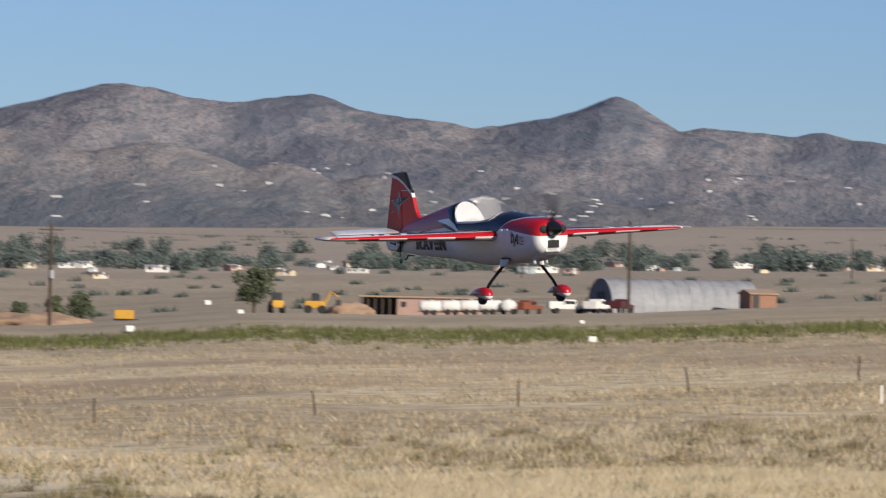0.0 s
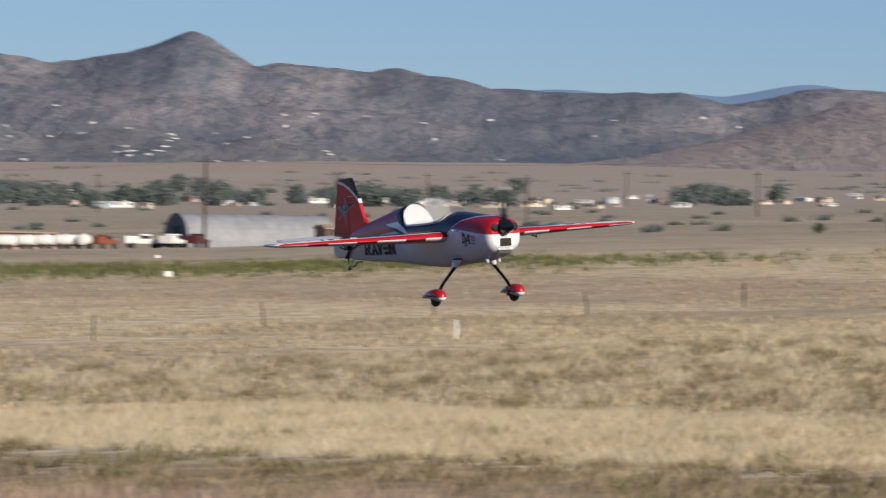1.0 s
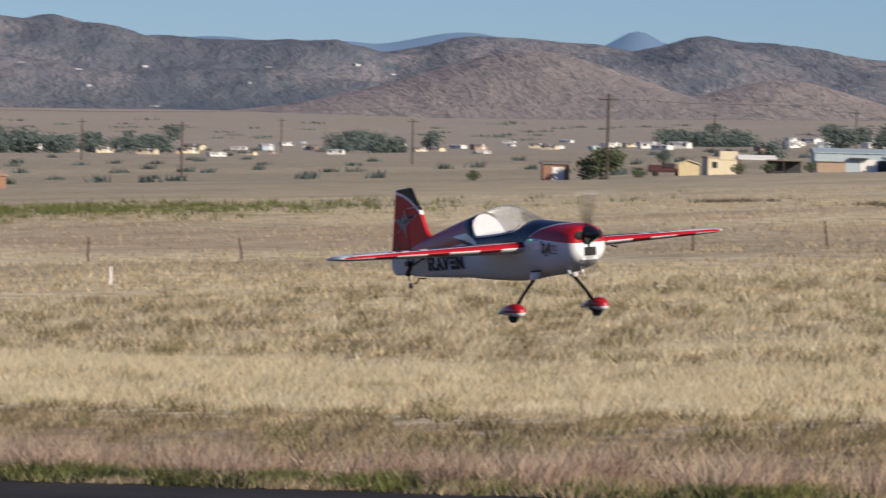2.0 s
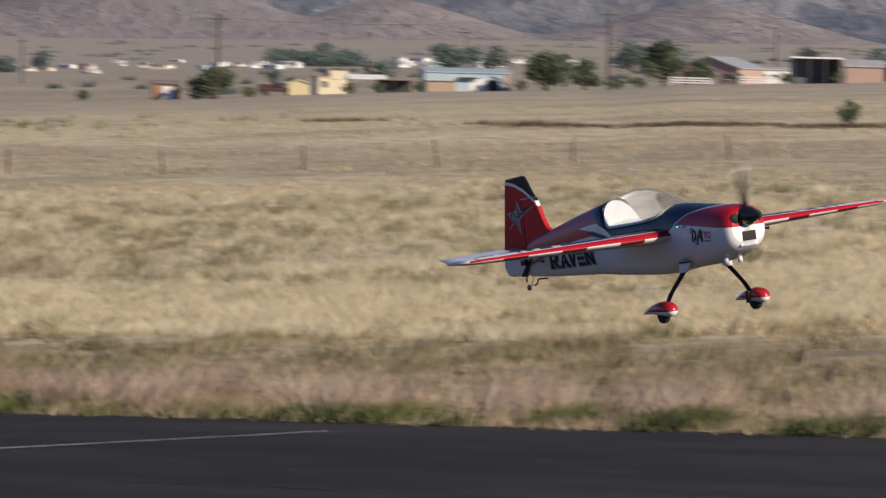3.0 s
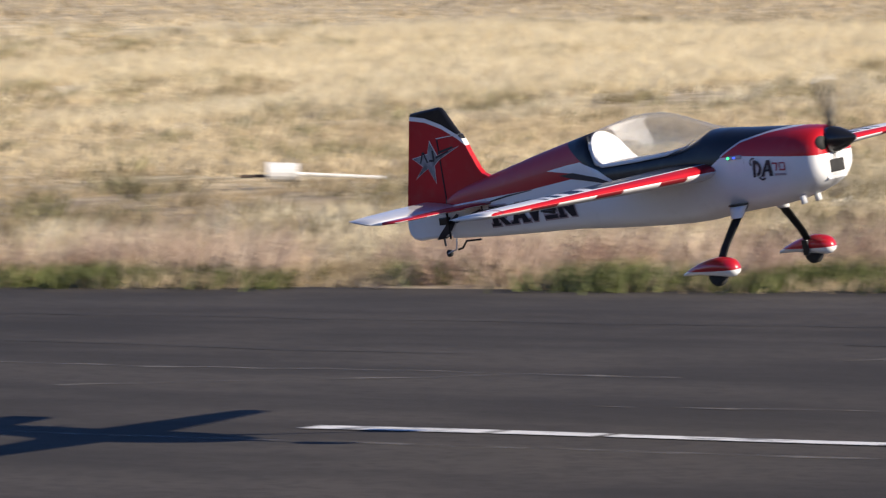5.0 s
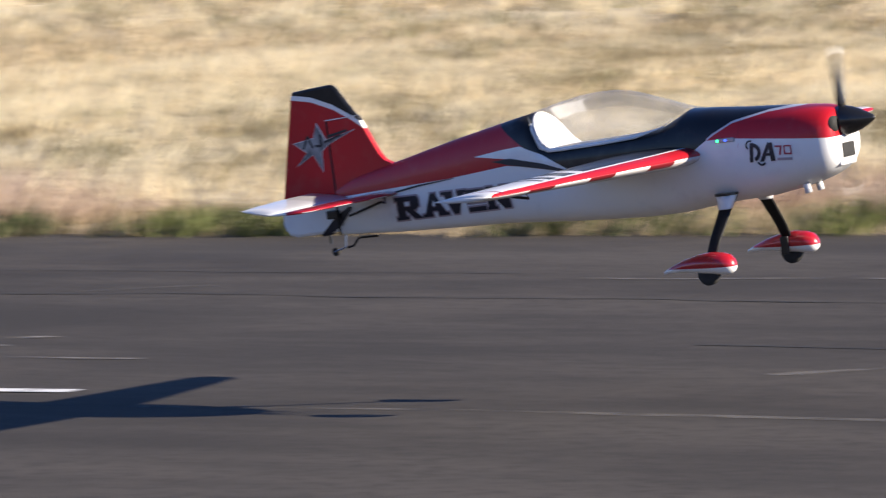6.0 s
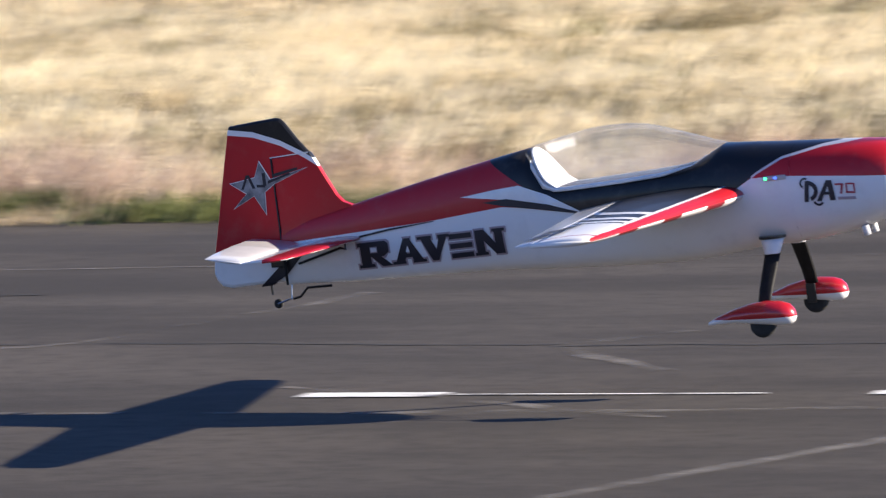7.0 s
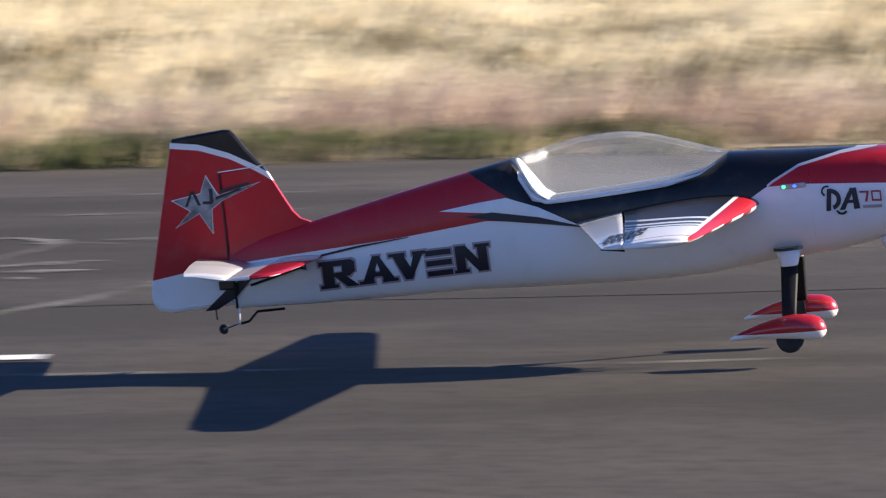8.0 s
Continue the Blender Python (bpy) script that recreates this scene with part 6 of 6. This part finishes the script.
    bar([(.800, 1.0), (.862, 1.0), (.985, .0), (.925, .0)])
    box4(.930, .985, .0, 1.0)
    box4(.915, 1.002, .88, 1.0)
    decal("side_emblem_rim", rim, M_OUTLINE, pl, skin(.0016), "grey outline of the side emblem")
    decal("side_emblem", dark, M_INK, pl, skin(.0030), "bold dark side emblem")
    put = lambda u, v: (-.806 + .463 * u, -.030 + .010 * u + v * .073)
    for gap in ([put(.084, .60), put(.124, .60), put(.124, .76), put(.084, .76)], [put(.322, .46), put(.350, .46), put(.338, .72)]):
        decal("side_emblem_counter", [gap], M_WHITE, pl, skin(.0052), "white gap in the side emblem")
    # cowl emblem
    arc = lambda cx_, cz_, r0, r1, a0, a1: [(cx_ + r1 * math.cos(radians(a)), cz_ + r1 * math.sin(radians(a))) for a in range(a0, a1 + 1, 15)] + [(cx_ + r0 * math.cos(radians(a)), cz_ + r0 * math.sin(radians(a))) for a in range(a1, a0 - 1, -15)]
    decal("cowl_emblem", [arc(.572, .075, .017, .0285, -75, 90), [(.559, .046), (.571, .046), (.578, .104), (.566, .104)], arc(.565, .098, .010, .015, 60, 240),
                          [(.594, .045), (.608, .045), (.636, .096), (.627, .102)], [(.632, .044), (.648, .044), (.642, .100), (.629, .100)], [(.606, .062), (.64, .060), (.64, .068), (.608, .070)], arc(.600, .048, .010, .016, 190, 330)],
          M_INK, cowl, skin(.0025), "curled black emblem")
    decal("cowl_emblem_red", [[(.650, .090), (.674, .088), (.674, .083), (.650, .085)], [(.668, .084), (.674, .084), (.668, .060), (.662, .060)], [(.680, .060), (.684, .060), (.684, .088), (.680, .088)], [(.702, .058), (.706, .058), (.706, .086), (.702, .086)],
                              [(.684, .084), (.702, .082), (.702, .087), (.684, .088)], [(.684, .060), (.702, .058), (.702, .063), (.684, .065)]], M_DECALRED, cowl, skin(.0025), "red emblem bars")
    decal("cowl_caption", [[(.655, .044), (.705, .041), (.705, .049), (.655, .052)]], M_OUTLINE, cowl, skin(.0025), "small grey caption bar")
    decal("rudder_gap", [[(-1.056, .307), (-.936, .313), (-.936, .316), (-1.056, .310)]], M_WHITE, rudder, lambda x, z: .0116, "thin pale gap line")
    # star on the tail
    star = [(-1.091, .300), (-1.110, .256), (-1.186, .245), (-1.140, .213), (-1.183, .174), (-1.118, .205), (-1.088, .150), (-1.084, .213), (-1.055, .232), (-.952, .270), (-1.064, .247)]
    grow = lambda pts, k: [(-1.105 + (x + 1.105) * k, .225 + (z - .225) * k) for x, z in pts]
    flat = lambda g: (lambda x, z: .0108 + g)
    decal("tail_star_rim", [grow(star, 1.07)], M_WHITE, rudder, flat(.0010), "white rim of the star")
    decal("tail_star", [star], M_SILVER, rudder, flat(.0018), "silver star emblem")
    decal("tail_star_ink", [[(-1.155, .226), (-1.147, .226), (-1.130, .262), (-1.136, .266)], [(-1.120, .226), (-1.111, .226), (-1.126, .266), (-1.134, .266)], [(-1.086, .230), (-1.076, .230), (-1.076, .268), (-1.086, .268)], [(-1.106, .228), (-1.08, .226), (-1.08, .234), (-1.106, .236)],
                            [(-1.055, .252), (-.975, .268), (-.975, .275), (-1.055, .262)], [(-1.07, .236), (-1.0, .256), (-1.0, .262), (-1.07, .244)]], M_INK, rudder, flat(.0026), "dark marks on the star")
    # cockpit-side lights
    bm = boxm(.445, .512, -.1305, -.120, .114, .127, bevel=.004)
    box_ = part("switch_plate", bm, M_TIN, pl, "small grey switch plate")
    part("green_light", boxm(.450, .458, -.1325, -.130, .1165, .1245, bevel=.002), M_GREENLED, box_, "lit green light")
    part("blue_light", boxm(.478, .487, -.1325, -.130, .1175, .1235, bevel=.002), M_BLUELED, box_, "lit blue light")
    # undercarriage
    for s in (-1, 1):
        g = part("gear_leg", loft([[(cx_ + a * c, s * y + b * .0045, z + b * .004 * s * 0) for a, b in ((1, 0), (.7, 1), (-.7, 1), (-1, 0), (-.7, -1), (.7, -1))]
                                   for cx_, y, z, c in ((.448, .085, -.05, .026), (.446, .13, -.095, .023), (.441, .20, -.175, .020), (.437, .238, -.235, .018))]), M_CARBON, pl, "black carbon undercarriage leg", True)
        part("leg_cuff", loft([[(.446 + r * math.cos(a), s * (y + r * .8 * math.sin(a)), z) for a in [i * math.pi / 8 for i in range(16)]] for y, z, r in ((.105, -.045, .036), (.112, -.062, .030), (.122, -.085, .024), (.124, -.088, .022))]), M_WHITE, g, "white leg cuff", True)
        part("cuff_ring", loft([[(.446 + r * math.cos(a), s * (.104 + r * .8 * math.sin(a)), z) for a in [i * math.pi / 8 for i in range(16)]] for z, r in ((-.040, .039), (-.047, .039))]), M_BLACK, g)
        prof = [(.281, -.2535, .004, .006), (.31, -.247, .011, .014), (.36, -.2385, .020, .026), (.41, -.236, .029, .036), (.455, -.2365, .034, .038), (.495, -.241, .034, .034), (.517, -.244, .029, .028), (.529, -.247, .019, .018), (.534, -.249, .006, .006)]
        def pr(x, z, h, w, z0, z1):
            out = []
            for k in range(20):
                a = 2 * math.pi * k / 20
                zz = z + h * math.sin(a)
                out.append((x, s * .252 + w * math.cos(a), zz))
            return out
        wp = part("wheel_pant", loft([pr(*p, 0, 0) for p in prof]), M_PANT, pl, "teardrop wheel fairing, red over white", True)
        whl = part("wheel", loft([[(.437 + r * math.cos(a), s * .252 + y, -.267 + r * math.sin(a)) for a in [i * math.pi / 14 for i in range(28)]] for y, r in ((-.016, .022), (-.015, .032), (-.008, .036), (.008, .036), (.015, .032), (.016, .022))]), M_RUBBER, pl, "black rubber wheel", True)
        part("hub", add_tube(bmesh.new(), [(.437, s * .252 - .024, -.245), (.437, s * .252 + .024, -.245)], .008, 10), M_STEEL, whl, "steel axle", True)
        part("axle_block", boxm(.423, .451, s * .212 - .004, s * .212 + .004, -.270, -.215, bevel=.003), M_BLACK, g)
    # tail wheel
    tw = part("tail_wheel", loft([[(-1.090 + r * math.cos(a), y, -.112 + r * math.sin(a)) for a in [i * math.pi / 8 for i in range(16)]] for y, r in ((-.006, .008), (-.005, .0135), (.005, .0135), (.006, .008))]), M_RUBBER, pl, "small black tail wheel", True)
    part("tail_fork", add_tube(bmesh.new(), [(-1.09, -.008, -.112), (-1.06, -.008, -.104), (-1.045, -.008, -.10), (-1.043, 0, -.06)], .003, 6), M_STEEL, tw)
    part("tail_spring", add_tube(bmesh.new(), [(-1.043, 0, -.102), (-1.02, 0, -.098), (-.995, 0, -.074), (-.92, 0, -.074)], .004, 6), M_CARBON, pl, "black tail spring")
    part("rudder_arm", add_tube(bmesh.new(), [(-1.105, 0, -.05), (-1.105, 0, -.085)], .004, 6), M_BLACK, pl)
    part("tail_servo", boxm(-1.085, -1.045, -.035, -.014, -.005, .022, bevel=.003), M_BLACK, pl, "black tail servo")
    part("servo_link", add_tube(bmesh.new(), [(-1.043, -.03, .065), (-1.043, -.03, -.058)], .004, 6), M_CARBON, pl)
    # propeller
    hub = part("propeller", add_tube(bmesh.new(), [(-.014, 0, 0), (.014, 0, 0)], .03, 16), M_BLACK, pl, "spinning two-bladed black propeller", True)
    prof = [(.818 - .825, .047), (.835 - .825, .0455), (.86 - .825, .040), (.885 - .825, .031), (.91 - .825, .019), (.928 - .825, .009), (.936 - .825, .001)]
    part("spinner", loft([[(x, r * math.cos(a), r * math.sin(a)) for a in [i * math.pi / 14 for i in range(28)]] for x, r in prof]), M_BLACK, hub, "pointed black spinner", True)
    for s in (-1, 1):
        rings = []
        for rr, c, tw_ in ((.03, .012, 50), (.06, .015, 38), (.10, .017, 28), (.15, .016, 20), (.19, .013, 15), (.215, .008, 12), (.228, .003, 11)):
            ct, st_ = math.cos(radians(tw_)), math.sin(radians(tw_))
            rings.append([(a * c * st_ + b * .0035 * ct, s * (a * c * ct - b * .0035 * st_), s * rr) for a, b in ((1, 0), (.5, 1), (-.5, 1), (-1, 0), (-.5, -.7), (.5, -.7))])
        part("blade", loft(rings), M_BLADE, hub, "black blade with a pale tip", True)
    return pl, hub


def pant_material():
    m = bpy.data.materials.new("pant_livery")
    m.use_nodes = True
    nt = m.node_tree
    b = nt.nodes["Principled BSDF"]
    b.inputs["Roughness"].default_value, b.inputs["Coat Weight"].default_value = 0.3, 0.7
    sep = nt.nodes.new("ShaderNodeSeparateXYZ")
    nt.links.new(nt.nodes.new("ShaderNodeTexCoord").outputs["Object"], sep.inputs[0])
    line = mathn(nt, "ADD", mathn(nt, "MULTIPLY", mathn(nt, "SUBTRACT", sep.outputs[0], .29), -.03), -.2430)
    nt.links.new(mixc(nt, mathn(nt, "GREATER_THAN", sep.outputs[2], line), WHITE, (0.44, 0.009, 0.018)), b.inputs["Base Color"])
    return m


def blade_material():
    m = bpy.data.materials.new("blade_paint")
    m.use_nodes = True
    nt = m.node_tree
    b = nt.nodes["Principled BSDF"]
    b.inputs["Roughness"].default_value = 0.3
    sep = nt.nodes.new("ShaderNodeSeparateXYZ")
    nt.links.new(nt.nodes.new("ShaderNodeTexCoord").outputs["Object"], sep.inputs[0])
    tip = mathn(nt, "GREATER_THAN", mathn(nt, "ABSOLUTE", sep.outputs[2]), .205)
    nt.links.new(mixc(nt, tip, (0.012, 0.012, 0.013), (0.75, 0.75, 0.72)), b.inputs["Base Color"])
    return m


M_PANT, M_BLADE = pant_material(), blade_material()
aeroplane, propeller = build_aeroplane()


# ================= the flight =================
def motions():
    walk(aeroplane, [(t, pose(x, y, z, b, -p, h)) for t, x, y, z, b, p, h in FLIGHT])
    # the propeller turns seven half turns in half a second
    walk(propeller, [(k / 30, pose(.825, 0, .135) @ pose(0, 0, 0, -84.0 * k, 0, 0)) for k in range(241)])


motions()
